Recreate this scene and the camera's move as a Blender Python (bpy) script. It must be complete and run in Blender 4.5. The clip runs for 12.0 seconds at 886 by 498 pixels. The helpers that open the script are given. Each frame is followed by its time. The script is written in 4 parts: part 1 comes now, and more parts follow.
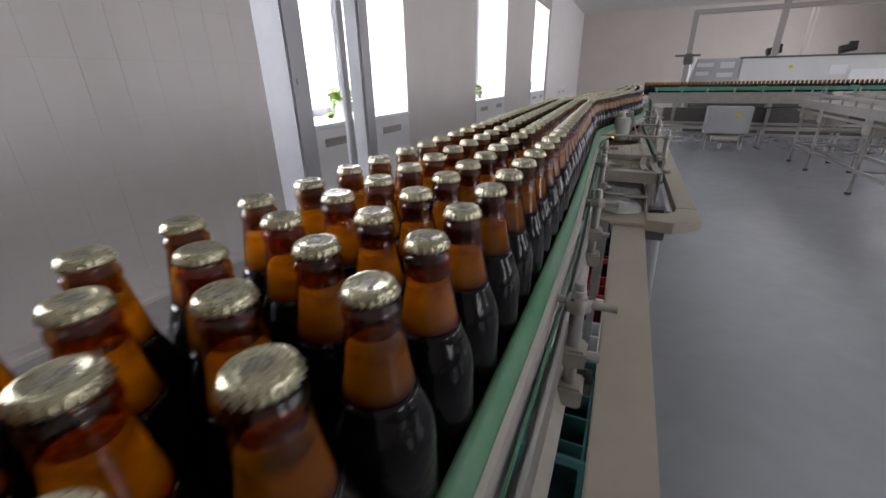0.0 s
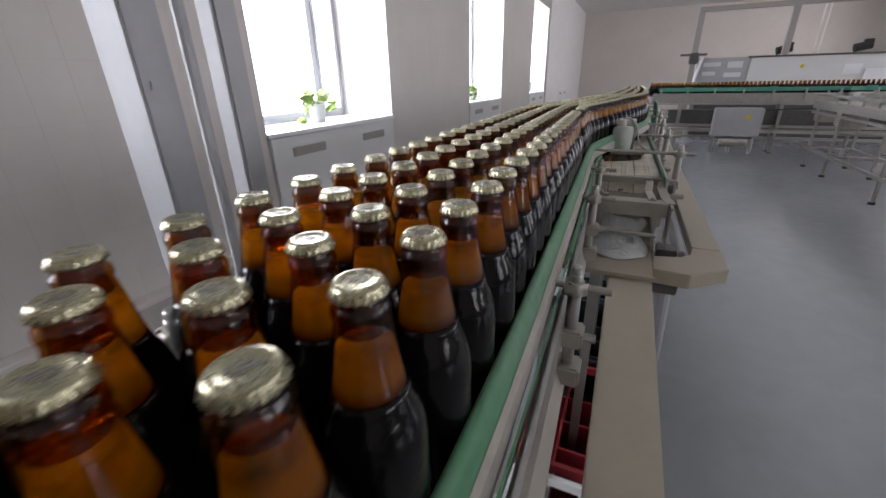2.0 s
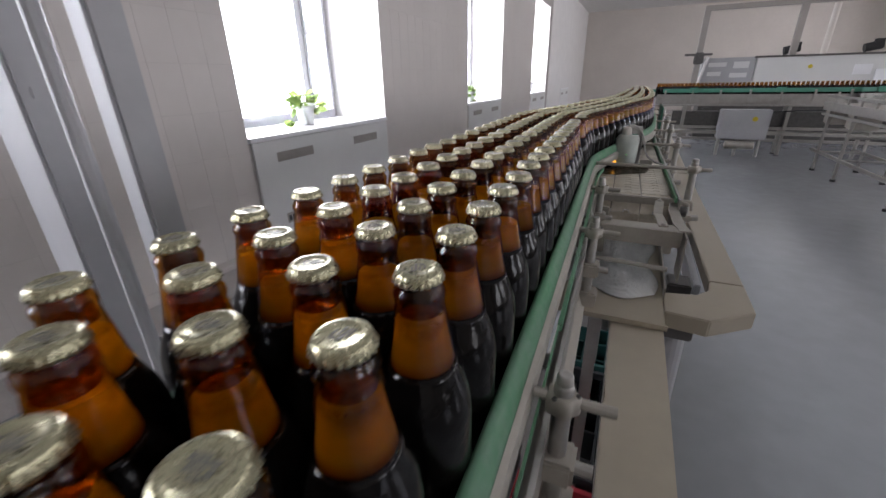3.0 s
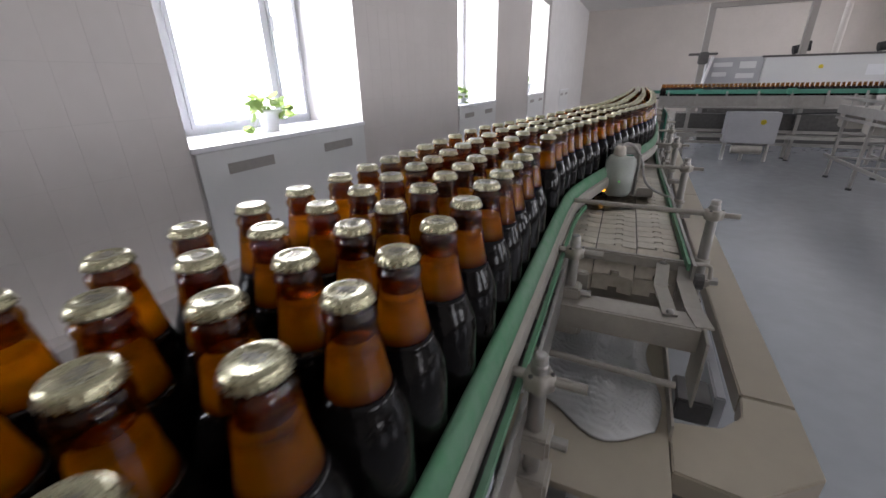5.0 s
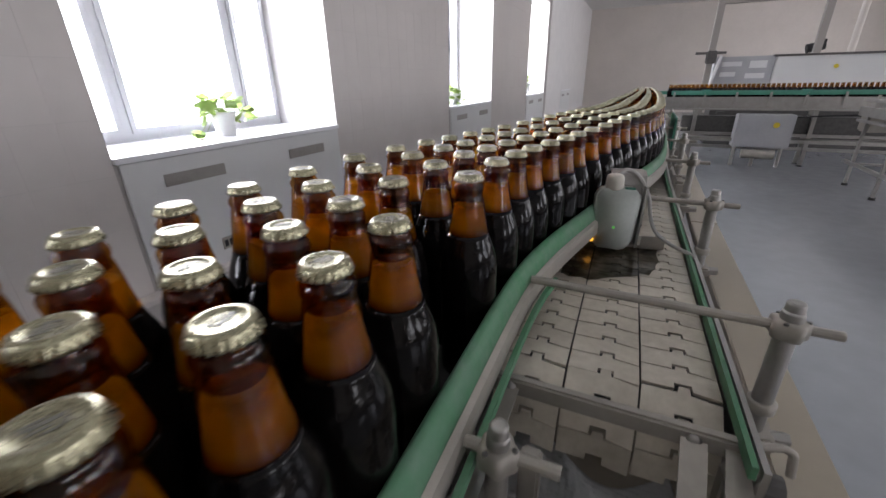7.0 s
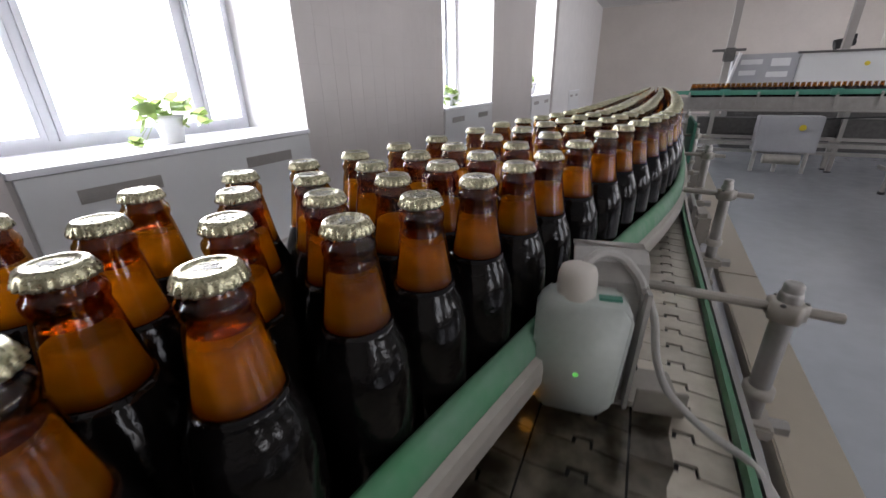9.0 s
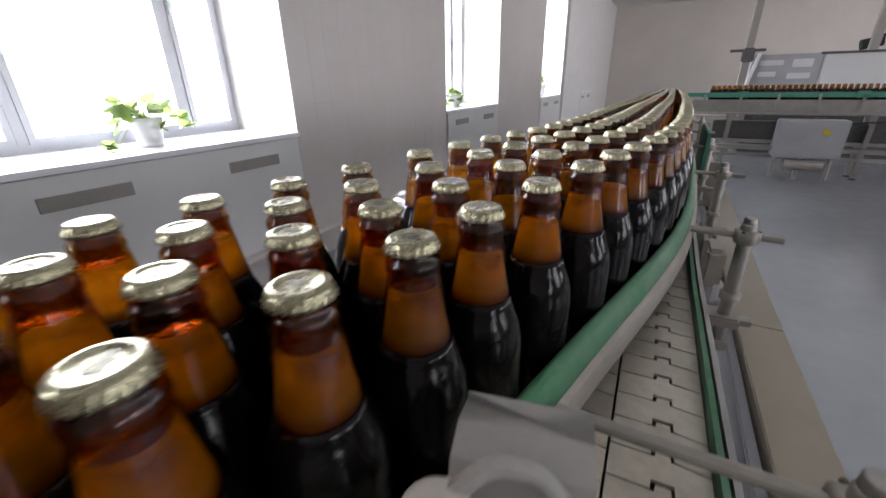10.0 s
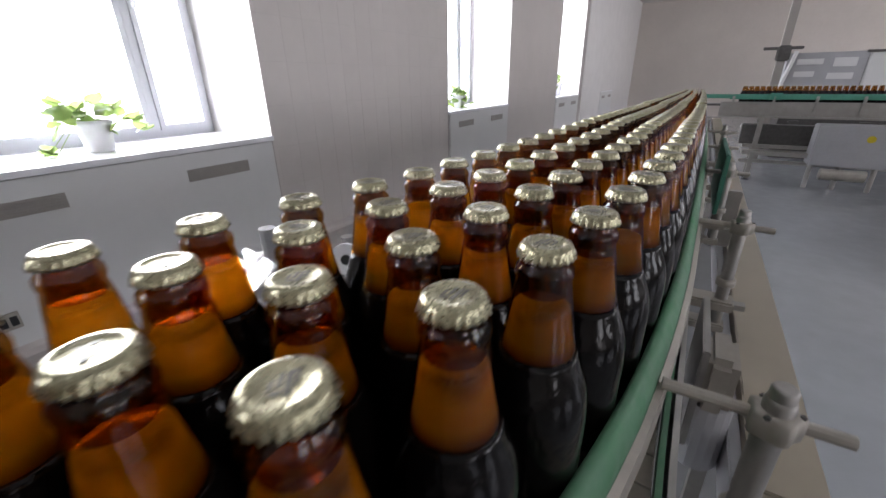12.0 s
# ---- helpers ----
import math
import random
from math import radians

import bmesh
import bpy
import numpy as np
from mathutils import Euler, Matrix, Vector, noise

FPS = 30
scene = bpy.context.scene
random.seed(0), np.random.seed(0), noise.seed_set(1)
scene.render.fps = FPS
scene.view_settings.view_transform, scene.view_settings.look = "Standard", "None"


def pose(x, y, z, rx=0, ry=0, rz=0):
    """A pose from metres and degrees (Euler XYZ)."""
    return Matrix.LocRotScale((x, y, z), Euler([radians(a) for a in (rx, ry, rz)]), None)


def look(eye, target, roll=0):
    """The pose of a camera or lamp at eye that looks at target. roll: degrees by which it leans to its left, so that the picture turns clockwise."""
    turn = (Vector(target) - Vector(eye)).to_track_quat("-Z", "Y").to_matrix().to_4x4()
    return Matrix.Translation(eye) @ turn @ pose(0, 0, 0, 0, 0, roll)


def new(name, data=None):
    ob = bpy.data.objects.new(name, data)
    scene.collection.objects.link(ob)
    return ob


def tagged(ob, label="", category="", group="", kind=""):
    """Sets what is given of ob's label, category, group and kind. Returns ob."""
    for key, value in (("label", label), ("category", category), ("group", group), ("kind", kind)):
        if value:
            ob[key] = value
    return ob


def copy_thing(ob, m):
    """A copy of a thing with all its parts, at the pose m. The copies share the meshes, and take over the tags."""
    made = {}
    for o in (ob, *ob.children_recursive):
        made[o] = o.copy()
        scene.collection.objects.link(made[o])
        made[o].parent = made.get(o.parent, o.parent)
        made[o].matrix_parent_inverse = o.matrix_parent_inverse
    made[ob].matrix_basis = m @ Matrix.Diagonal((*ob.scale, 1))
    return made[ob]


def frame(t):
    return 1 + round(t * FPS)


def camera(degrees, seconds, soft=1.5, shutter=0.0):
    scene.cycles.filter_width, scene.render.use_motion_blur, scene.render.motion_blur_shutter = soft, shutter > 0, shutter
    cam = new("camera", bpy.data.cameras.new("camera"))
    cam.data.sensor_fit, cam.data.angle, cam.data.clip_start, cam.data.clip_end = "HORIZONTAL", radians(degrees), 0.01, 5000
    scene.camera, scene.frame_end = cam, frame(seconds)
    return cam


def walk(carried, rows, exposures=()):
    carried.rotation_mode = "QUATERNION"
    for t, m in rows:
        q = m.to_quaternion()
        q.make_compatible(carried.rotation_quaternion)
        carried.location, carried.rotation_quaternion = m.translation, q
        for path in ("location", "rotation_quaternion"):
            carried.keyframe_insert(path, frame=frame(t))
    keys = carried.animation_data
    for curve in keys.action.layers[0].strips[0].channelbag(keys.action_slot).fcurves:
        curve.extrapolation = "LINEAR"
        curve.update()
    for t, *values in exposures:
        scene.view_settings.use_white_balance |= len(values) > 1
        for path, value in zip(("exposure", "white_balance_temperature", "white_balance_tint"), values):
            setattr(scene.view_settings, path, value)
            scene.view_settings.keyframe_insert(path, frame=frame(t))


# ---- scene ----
cam = camera(95.7, 12.0, shutter=0.4)
PATH = [
    (0, (0.031, 0.111, 1.301), (-0.726, 1.796, 0.535), -0.9),
    (0.5, (0.034, 0.234, 1.304), (-0.726, 1.919, 0.541), -1.1),
    (1, (0.032, 0.355, 1.305), (-0.73, 2.04, 0.542), -1.1),
    (1.5, (0.031, 0.473, 1.302), (-0.734, 2.157, 0.541), -1.1),
    (2, (0.031, 0.588, 1.302), (-0.74, 2.269, 0.541), -1.1),
    (2.5, (0.022, 0.701, 1.304), (-0.753, 2.381, 0.543), -1.0),
    (3, (0.014, 0.816, 1.314), (-0.764, 2.493, 0.551), -1.0),
    (5, (0.026, 1.294, 1.323), (-0.76, 2.968, 0.561), -1.0),
    (5.5, (0.031, 1.426, 1.315), (-0.756, 3.1, 0.554), -0.9),
    (6, (0.027, 1.546, 1.317), (-0.761, 3.218, 0.555), -0.9),
    (6.5, (0.021, 1.673, 1.319), (-0.774, 3.343, 0.558), -1.0),
    (7, (0.021, 1.787, 1.31), (-0.777, 3.456, 0.55), -0.9),
    (7.2, (0.023, 1.833, 1.306), (-0.776, 3.505, 0.554), -1.0),
    (9, (0.032, 2.311, 1.289), (-0.81, 3.961, 0.535), -1.1),
    (9.5, (0.036, 2.447, 1.297), (-0.829, 4.085, 0.544), -0.9),
    (10, (0.051, 2.559, 1.299), (-0.836, 4.186, 0.546), -0.9),
    (10.5, (0.064, 2.682, 1.301), (-0.842, 4.297, 0.546), -0.8),
    (11, (0.08, 2.793, 1.304), (-0.845, 4.396, 0.547), -0.8),
    (11.5, (0.092, 2.902, 1.303), (-0.856, 4.493, 0.547), -0.7),
    (12, (0.099, 3.004, 1.311), (-0.865, 4.583, 0.552), -0.6),
]
walk(cam, [(t, pose(0, 0, 0.18, -0.5) @ look(eye, target, roll)) for t, eye, target, roll in PATH], exposures=[(0, 0.35, 6400, 17), (12, 0.35, 6400, 17)])

# ---- light ----
world = bpy.data.worlds.new("world")
scene.world = world
world.use_nodes = True
wn = world.node_tree.nodes
sky = wn.new("ShaderNodeTexSky")
sky.sky_type = "NISHITA"
sky.sun_disc = False
sky.sun_elevation, sky.sun_rotation = radians(42), radians(150)
wn["Background"].inputs["Strength"].default_value = 0.12
world.node_tree.links.new(sky.outputs[0], wn["Background"].inputs["Color"])
sun = new("sun", bpy.data.lights.new("sun", "SUN"))
sun.data.energy, sun.data.angle, sun.data.color = 1.2, radians(12), (1, 0.96, 0.9)
sun.matrix_world = look((8, -14, 18), (0, 0, 0))


# ---- materials ----
def material(name, color, rough=0.5, metal=0.0, vary=0.12, scale=8.0, bump=0.0, bump_scale=60.0, tint=None, rough_vary=0.1, per_object=0.0, coat=0.0, everywhere=False):
    m = bpy.data.materials.new(name)
    m.use_nodes = True
    n, l = m.node_tree.nodes, m.node_tree.links
    p = n["Principled BSDF"]
    p.inputs["Roughness"].default_value, p.inputs["Metallic"].default_value = rough, metal
    p.inputs["Coat Weight"].default_value = coat
    geo = n.new("ShaderNodeNewGeometry") if everywhere else n.new("ShaderNodeTexCoord")
    where = geo.outputs["Position" if everywhere else "Object"]
    big, fine = n.new("ShaderNodeTexNoise"), n.new("ShaderNodeTexNoise")
    big.inputs["Scale"].default_value, big.inputs["Detail"].default_value = scale, 4
    fine.inputs["Scale"].default_value, fine.inputs["Detail"].default_value = scale * 9, 5
    for t in (big, fine):
        l.new(where, t.inputs["Vector"])
    add = n.new("ShaderNodeMath")
    add.operation = "MULTIPLY_ADD"
    l.new(fine.outputs["Fac"], add.inputs[0])
    add.inputs[1].default_value = 0.5
    l.new(big.outputs["Fac"], add.inputs[2])
    ramp = n.new("ShaderNodeMapRange")
    ramp.inputs["From Min"].default_value, ramp.inputs["From Max"].default_value = 0.45, 1.05
    l.new(add.outputs[0], ramp.inputs["Value"])
    mix = n.new("ShaderNodeMix")
    mix.data_type = "RGBA"
    other = tint or tuple(c * (1 - 2 * vary) for c in color)
    mix.inputs[6].default_value, mix.inputs[7].default_value = (*other, 1), (*color, 1)
    l.new(ramp.outputs[0], mix.inputs[0])
    out = mix.outputs[2]
    if per_object:
        info, hsv = n.new("ShaderNodeObjectInfo"), n.new("ShaderNodeHueSaturation")
        mr = n.new("ShaderNodeMapRange")
        mr.inputs["To Min"].default_value, mr.inputs["To Max"].default_value = 1 - per_object, 1 + per_object
        l.new(info.outputs["Random"], mr.inputs["Value"])
        l.new(mr.outputs[0], hsv.inputs["Value"])
        l.new(out, hsv.inputs["Color"])
        out = hsv.outputs[0]
    l.new(out, p.inputs["Base Color"])
    rr = n.new("ShaderNodeMapRange")
    rr.inputs["To Min"].default_value, rr.inputs["To Max"].default_value = max(rough - rough_vary, 0.02), min(rough + rough_vary, 1)
    l.new(fine.outputs["Fac"], rr.inputs["Value"])
    l.new(rr.outputs[0], p.inputs["Roughness"])
    if bump:
        bt, b = n.new("ShaderNodeTexNoise"), n.new("ShaderNodeBump")
        bt.inputs["Scale"].default_value, bt.inputs["Detail"].default_value = bump_scale, 6
        l.new(where, bt.inputs["Vector"])
        b.inputs["Strength"].default_value, b.inputs["Distance"].default_value = bump, 0.004
        l.new(bt.outputs["Fac"], b.inputs["Height"])
        l.new(b.outputs[0], p.inputs["Normal"])
    return m


def gloss_weight(n, l, low, high):
    """How much a glass face mirrors: little face-on, much at a grazing angle."""
    lw, pw, mr = n.new("ShaderNodeLayerWeight"), n.new("ShaderNodeMath"), n.new("ShaderNodeMapRange")
    lw.inputs["Blend"].default_value = 0.5
    pw.operation = "POWER"
    pw.inputs[1].default_value = 4.0
    l.new(lw.outputs["Facing"], pw.inputs[0])
    mr.inputs["To Min"].default_value, mr.inputs["To Max"].default_value = low, high
    l.new(pw.outputs[0], mr.inputs["Value"])
    return mr.outputs[0]


def bottle_glass():
    """Thin brown bottle glass: tints what is behind it and shines, with faint waves in the surface."""
    m = bpy.data.materials.new("brown_glass")
    m.use_nodes = True
    n, l = m.node_tree.nodes, m.node_tree.links
    n.remove(n["Principled BSDF"])
    clear, gloss, mix = n.new("ShaderNodeBsdfTransparent"), n.new("ShaderNodeBsdfGlossy"), n.new("ShaderNodeMixShader")
    clear.inputs["Color"].default_value = (0.63, 0.375, 0.095, 1)
    gloss.inputs["Color"].default_value = (0.9, 0.9, 0.9, 1)
    gloss.inputs["Roughness"].default_value = 0.045
    co, bt, bump = n.new("ShaderNodeTexCoord"), n.new("ShaderNodeTexNoise"), n.new("ShaderNodeBump")
    bt.inputs["Scale"].default_value, bt.inputs["Detail"].default_value = 90, 3
    l.new(co.outputs["Object"], bt.inputs["Vector"])
    bump.inputs["Strength"].default_value, bump.inputs["Distance"].default_value = 0.14, 0.002
    l.new(bt.outputs["Fac"], bump.inputs["Height"])
    l.new(bump.outputs[0], gloss.inputs["Normal"])
    l.new(gloss_weight(n, l, 0.035, 0.38), mix.inputs[0])
    l.new(clear.outputs[0], mix.inputs[1])
    l.new(gloss.outputs[0], mix.inputs[2])
    l.new(mix.outputs[0], n["Material Output"].inputs["Surface"])
    return m


def hazy_beer():
    """Cloudy beer in the neck, lit through from behind, with clumps of bubbles under its surface."""
    m = bpy.data.materials.new("hazy_beer")
    m.use_nodes = True
    n, l = m.node_tree.nodes, m.node_tree.links
    n.remove(n["Principled BSDF"])
    thru, diff, mix = n.new("ShaderNodeBsdfTranslucent"), n.new("ShaderNodeBsdfDiffuse"), n.new("ShaderNodeMixShader")
    co, sep = n.new("ShaderNodeTexCoord"), n.new("ShaderNodeSeparateXYZ")
    noise_, cells, ramp = n.new("ShaderNodeTexNoise"), n.new("ShaderNodeTexVoronoi"), n.new("ShaderNodeMix")
    info, hue = n.new("ShaderNodeObjectInfo"), n.new("ShaderNodeHueSaturation")
    noise_.inputs["Scale"].default_value, noise_.inputs["Detail"].default_value = 70, 4
    cells.inputs["Scale"].default_value = 330
    froth, band, fac = (n.new("ShaderNodeMapRange") for _ in range(3))
    both = n.new("ShaderNodeMath")
    both.operation = "MULTIPLY"
    for x in (noise_, cells):
        l.new(co.outputs["Object"], x.inputs["Vector"])
    l.new(co.outputs["Object"], sep.inputs[0])
    band.inputs["From Min"].default_value, band.inputs["From Max"].default_value = 0.204, 0.216
    l.new(sep.outputs["Z"], band.inputs["Value"])
    froth.inputs["From Min"].default_value, froth.inputs["From Max"].default_value = 0.45, 0.2
    l.new(cells.outputs["Distance"], froth.inputs["Value"])
    l.new(band.outputs[0], both.inputs[0])
    l.new(froth.outputs[0], both.inputs[1])
    ramp.data_type = "RGBA"
    ramp.inputs[6].default_value, ramp.inputs[7].default_value = (0.96, 0.86, 0.13, 1), (1.0, 1.0, 0.40, 1)
    l.new(both.outputs[0], ramp.inputs[0])
    fac.inputs["To Min"].default_value, fac.inputs["To Max"].default_value = 0.80, 1.15
    l.new(info.outputs["Random"], fac.inputs["Value"])
    l.new(fac.outputs[0], hue.inputs["Value"])
    # the dimmer light low in the neck is painted into the colour by height
    deep, dark = n.new("ShaderNodeMapRange"), n.new("ShaderNodeMix")
    deep.inputs["From Min"].default_value, deep.inputs["From Max"].default_value = 0.1835, 0.1935
    l.new(sep.outputs["Z"], deep.inputs["Value"])
    dark.data_type = "RGBA"
    dark.inputs[6].default_value = (0.30, 0.15, 0.03, 1)
    l.new(deep.outputs[0], dark.inputs[0])
    l.new(ramp.outputs[2], dark.inputs[7])
    l.new(dark.outputs[2], hue.inputs["Color"])
    mix.inputs[0].default_value = 0.35
    bend, whole = n.new("ShaderNodeBsdfRefraction"), n.new("ShaderNodeMixShader")
    bend.inputs["IOR"].default_value, bend.inputs["Roughness"].default_value = 1.34, 0.16
    for sh in (thru, diff, bend):
        l.new(hue.outputs[0], sh.inputs["Color"])
    l.new(thru.outputs[0], mix.inputs[1])
    l.new(diff.outputs[0], mix.inputs[2])
    whole.inputs[0].default_value = 0.32
    l.new(mix.outputs[0], whole.inputs[1])
    l.new(bend.outputs[0], whole.inputs[2])
    # the haze thins out towards the surface
    thin, clear, last = n.new("ShaderNodeMapRange"), n.new("ShaderNodeBsdfTransparent"), n.new("ShaderNodeMixShader")
    wob = n.new("ShaderNodeMath")
    wob.operation = "MULTIPLY_ADD"
    wob.inputs[1].default_value = 0.016
    l.new(noise_.outputs["Fac"], wob.inputs[0])
    l.new(sep.outputs["Z"], wob.inputs[2])
    thin.inputs["From Min"].default_value, thin.inputs["From Max"].default_value = 0.212, 0.230
    thin.inputs["To Max"].default_value = 0.8
    clear.inputs["Color"].default_value = (0.95, 0.80, 0.45, 1)
    l.new(wob.outputs[0], thin.inputs["Value"])
    l.new(thin.outputs[0], last.inputs[0])
    l.new(whole.outputs[0], last.inputs[1])
    l.new(clear.outputs[0], last.inputs[2])
    l.new(last.outputs[0], n["Material Output"].inputs["Surface"])
    return m


def pane_glass():
    m = bpy.data.materials.new("pane_glass")
    m.use_nodes = True
    n, l = m.node_tree.nodes, m.node_tree.links
    n.remove(n["Principled BSDF"])
    clear, gloss, mix = n.new("ShaderNodeBsdfTransparent"), n.new("ShaderNodeBsdfGlossy"), n.new("ShaderNodeMixShader")
    gloss.inputs["Roughness"].default_value = 0.03
    l.new(gloss_weight(n, l, 0.03, 0.5), mix.inputs[0])
    l.new(clear.outputs[0], mix.inputs[1])
    l.new(gloss.outputs[0], mix.inputs[2])
    l.new(mix.outputs[0], n["Material Output"].inputs["Surface"])
    return m


def wet_film():
    """Dirty water lying on metal: darkens what is below and shines."""
    m = bpy.data.materials.new("dirty_water")
    m.use_nodes = True
    n, l = m.node_tree.nodes, m.node_tree.links
    n.remove(n["Principled BSDF"])
    clear, gloss, mix = n.new("ShaderNodeBsdfTransparent"), n.new("ShaderNodeBsdfGlossy"), n.new("ShaderNodeMixShader")
    co, noise, ramp = n.new("ShaderNodeTexCoord"), n.new("ShaderNodeTexNoise"), n.new("ShaderNodeValToRGB")
    noise.inputs["Scale"].default_value, noise.inputs["Detail"].default_value = 38, 4
    l.new(co.outputs["Object"], noise.inputs["Vector"])
    ramp.color_ramp.elements[0].position, ramp.color_ramp.elements[0].color = 0.38, (0.22, 0.21, 0.19, 1)
    ramp.color_ramp.elements[1].position, ramp.color_ramp.elements[1].color = 0.66, (0.52, 0.50, 0.46, 1)
    l.new(noise.outputs["Fac"], ramp.inputs[0])
    l.new(ramp.outputs[0], clear.inputs["Color"])
    gloss.inputs["Roughness"].default_value = 0.12
    l.new(gloss_weight(n, l, 0.04, 0.4), mix.inputs[0])
    l.new(clear.outputs[0], mix.inputs[1])
    l.new(gloss.outputs[0], mix.inputs[2])
    l.new(mix.outputs[0], n["Material Output"].inputs["Surface"])
    return m


def glow(name, color, strength):
    m = bpy.data.materials.new(name)
    m.use_nodes = True
    n, l = m.node_tree.nodes, m.node_tree.links
    n.remove(n["Principled BSDF"])
    e = n.new("ShaderNodeEmission")
    e.inputs["Color"].default_value, e.inputs["Strength"].default_value = (*color, 1), strength
    l.new(e.outputs[0], n["Material Output"].inputs["Surface"])
    return m


PLASTER = material("white_plaster", (0.74, 0.72, 0.70), 0.8, vary=0.05, scale=3, bump=0.15)
TILE = material("beige_tile", (0.60, 0.557, 0.528), 0.40, vary=0.045, scale=1.1, bump=0.02, bump_scale=9, per_object=0.010, rough_vary=0.05, everywhere=True)
GROUT = material("grout", (0.47, 0.435, 0.41), 0.9, bump=0.2, everywhere=True)
FARWALL = material("cream_wall_paint", (0.63, 0.58, 0.535), 0.7, vary=0.05, scale=1.2, bump=0.1)
PANEL = material("white_panel", (0.68, 0.68, 0.67), 0.45, vary=0.03, scale=2)
FRAME = material("grey_white_window_plastic", (0.50, 0.51, 0.54), 0.4, vary=0.03)
VENT = material("warm_grey_vent_paint", (0.36, 0.335, 0.31), 0.5, vary=0.08, scale=12)
SILL = material("white_plastic", (0.80, 0.80, 0.82), 0.35, vary=0.03)
FLOOR = material("grey_epoxy_floor", (0.275, 0.285, 0.30), 0.20, vary=0.10, scale=0.8, bump=0.006, bump_scale=3, rough_vary=0.10)
CEIL = material("ceiling_paint", (0.75, 0.74, 0.72), 0.9, vary=0.04)
STEEL = material("brushed_stainless", (0.42, 0.405, 0.38), 0.38, 0.85, vary=0.10, scale=14, bump=0.03, bump_scale=220)
DULL = material("dull_stainless", (0.43, 0.40, 0.35), 0.5, 0.4, vary=0.14, scale=10, bump=0.05, bump_scale=160)
DARKSTEEL = material("dark_steel", (0.14, 0.135, 0.13), 0.5, 0.6, vary=0.2, scale=20)
GREYPAINT = material("grey_paint", (0.42, 0.42, 0.435), 0.45, vary=0.08, scale=4, bump=0.05)
GANTRY = material("warm_grey_tube", (0.33, 0.305, 0.28), 0.5, vary=0.06, scale=3)
DUCT = material("beige_duct_sheet", (0.42, 0.368, 0.285), 0.42, 0.2, vary=0.08, scale=3, bump=0.03)
GREEN = material("green_rail_plastic", (0.035, 0.205, 0.078), 0.6, vary=0.2, scale=7, bump=0.1, bump_scale=90, tint=(0.135, 0.235, 0.165))
TEAL = material("teal_rail_plastic", (0.06, 0.24, 0.17), 0.5, vary=0.12)
CHAIN = material("chain_plate_steel", (0.72, 0.665, 0.56), 0.38, 0.2, vary=0.22, scale=9, bump=0.03, bump_scale=300, per_object=0.10, tint=(0.44, 0.385, 0.30), everywhere=True)
BROWN = bottle_glass()
HAZE = hazy_beer()
BEER = material("dark_beer_behind_glass", (0.0052, 0.0042, 0.0040), 0.08, vary=0.3, scale=25, bump=0.30, bump_scale=62, rough_vary=0.05)
BEER.node_tree.nodes["Principled BSDF"].inputs["Specular IOR Level"].default_value = 0.24
CAP = material("champagne_cap", (0.44, 0.415, 0.275), 0.28, 0.9, vary=0.16, scale=70, per_object=0.08, bump=0.05, bump_scale=300)
INK = material("cap_print", (0.20, 0.19, 0.16), 0.4, 0.4)
GLASS = pane_glass()
WATER = wet_film()
JUGM = material("milky_plastic", (0.53, 0.565, 0.52), 0.38, vary=0.10, scale=16, tint=(0.42, 0.46, 0.42))
BRACKET = material("pale_grey_painted_bracket", (0.43, 0.415, 0.385), 0.5, vary=0.12, scale=22)
CAPJ = material("cream_plastic", (0.66, 0.62, 0.55), 0.5, vary=0.06)
RUBBER = material("black_rubber", (0.02, 0.02, 0.021), 0.6)
def leaf_material():
    m = material("leaf", (0.16, 0.30, 0.05), 0.45, vary=0.25, scale=20, per_object=0.25)
    n, l = m.node_tree.nodes, m.node_tree.links
    t, mix = n.new("ShaderNodeBsdfTranslucent"), n.new("ShaderNodeMixShader")
    t.inputs["Color"].default_value = (0.36, 0.46, 0.15, 1)
    mix.inputs[0].default_value = 0.5
    l.new(n["Principled BSDF"].outputs[0], mix.inputs[1])
    l.new(t.outputs[0], mix.inputs[2])
    l.new(mix.outputs[0], n["Material Output"].inputs["Surface"])
    return m


LEAF = leaf_material()
POT = material("white_pot", (0.75, 0.75, 0.76), 0.5, vary=0.05)
RED = material("red_crate_plastic", (0.30, 0.02, 0.03), 0.45, vary=0.15)
WHITEP = material("white_crate_plastic", (0.62, 0.61, 0.60), 0.5, vary=0.08)
TEALP = material("dark_teal_crate_plastic", (0.015, 0.07, 0.065), 0.45, vary=0.15)
BLACKP = material("black_crate_plastic", (0.012, 0.014, 0.016), 0.5)
FILM = material("clear_plastic_film", (0.88, 0.88, 0.86), 0.14, vary=0.05, scale=12, coat=0.8)
AMBERLED = glow("amber_led", (1.0, 0.42, 0.03), 1.6)
GREENLED = glow("green_led", (0.25, 1.0, 0.2), 0.35)
YELLOW = material("yellow_sticker", (0.70, 0.55, 0.03), 0.5)
OUTSIDE = glow("bright_sky_backdrop", (0.93, 0.97, 1.0), 3.2)


# ---- mesh helpers ----
def mesh_of(name, bm, mat, smooth=False):
    me = bpy.data.meshes.new(name)
    bm.normal_update()
    for f in bm.faces:
        f.smooth = smooth
    bm.to_mesh(me)
    bm.free()
    me.materials.append(mat)
    return me


def part(name, bm, mat, parent=None, label="", smooth=False):
    ob = new(name, mesh_of(name, bm, mat, smooth))
    ob.parent = parent
    if label:
        tagged(ob, label)
    return ob


def thing(name, label, category, at=None, group="", kind=""):
    ob = new(name)
    ob.empty_display_size = 0.1
    ob.matrix_basis = at if at is not None else Matrix()
    return tagged(ob, label, category, group, kind)


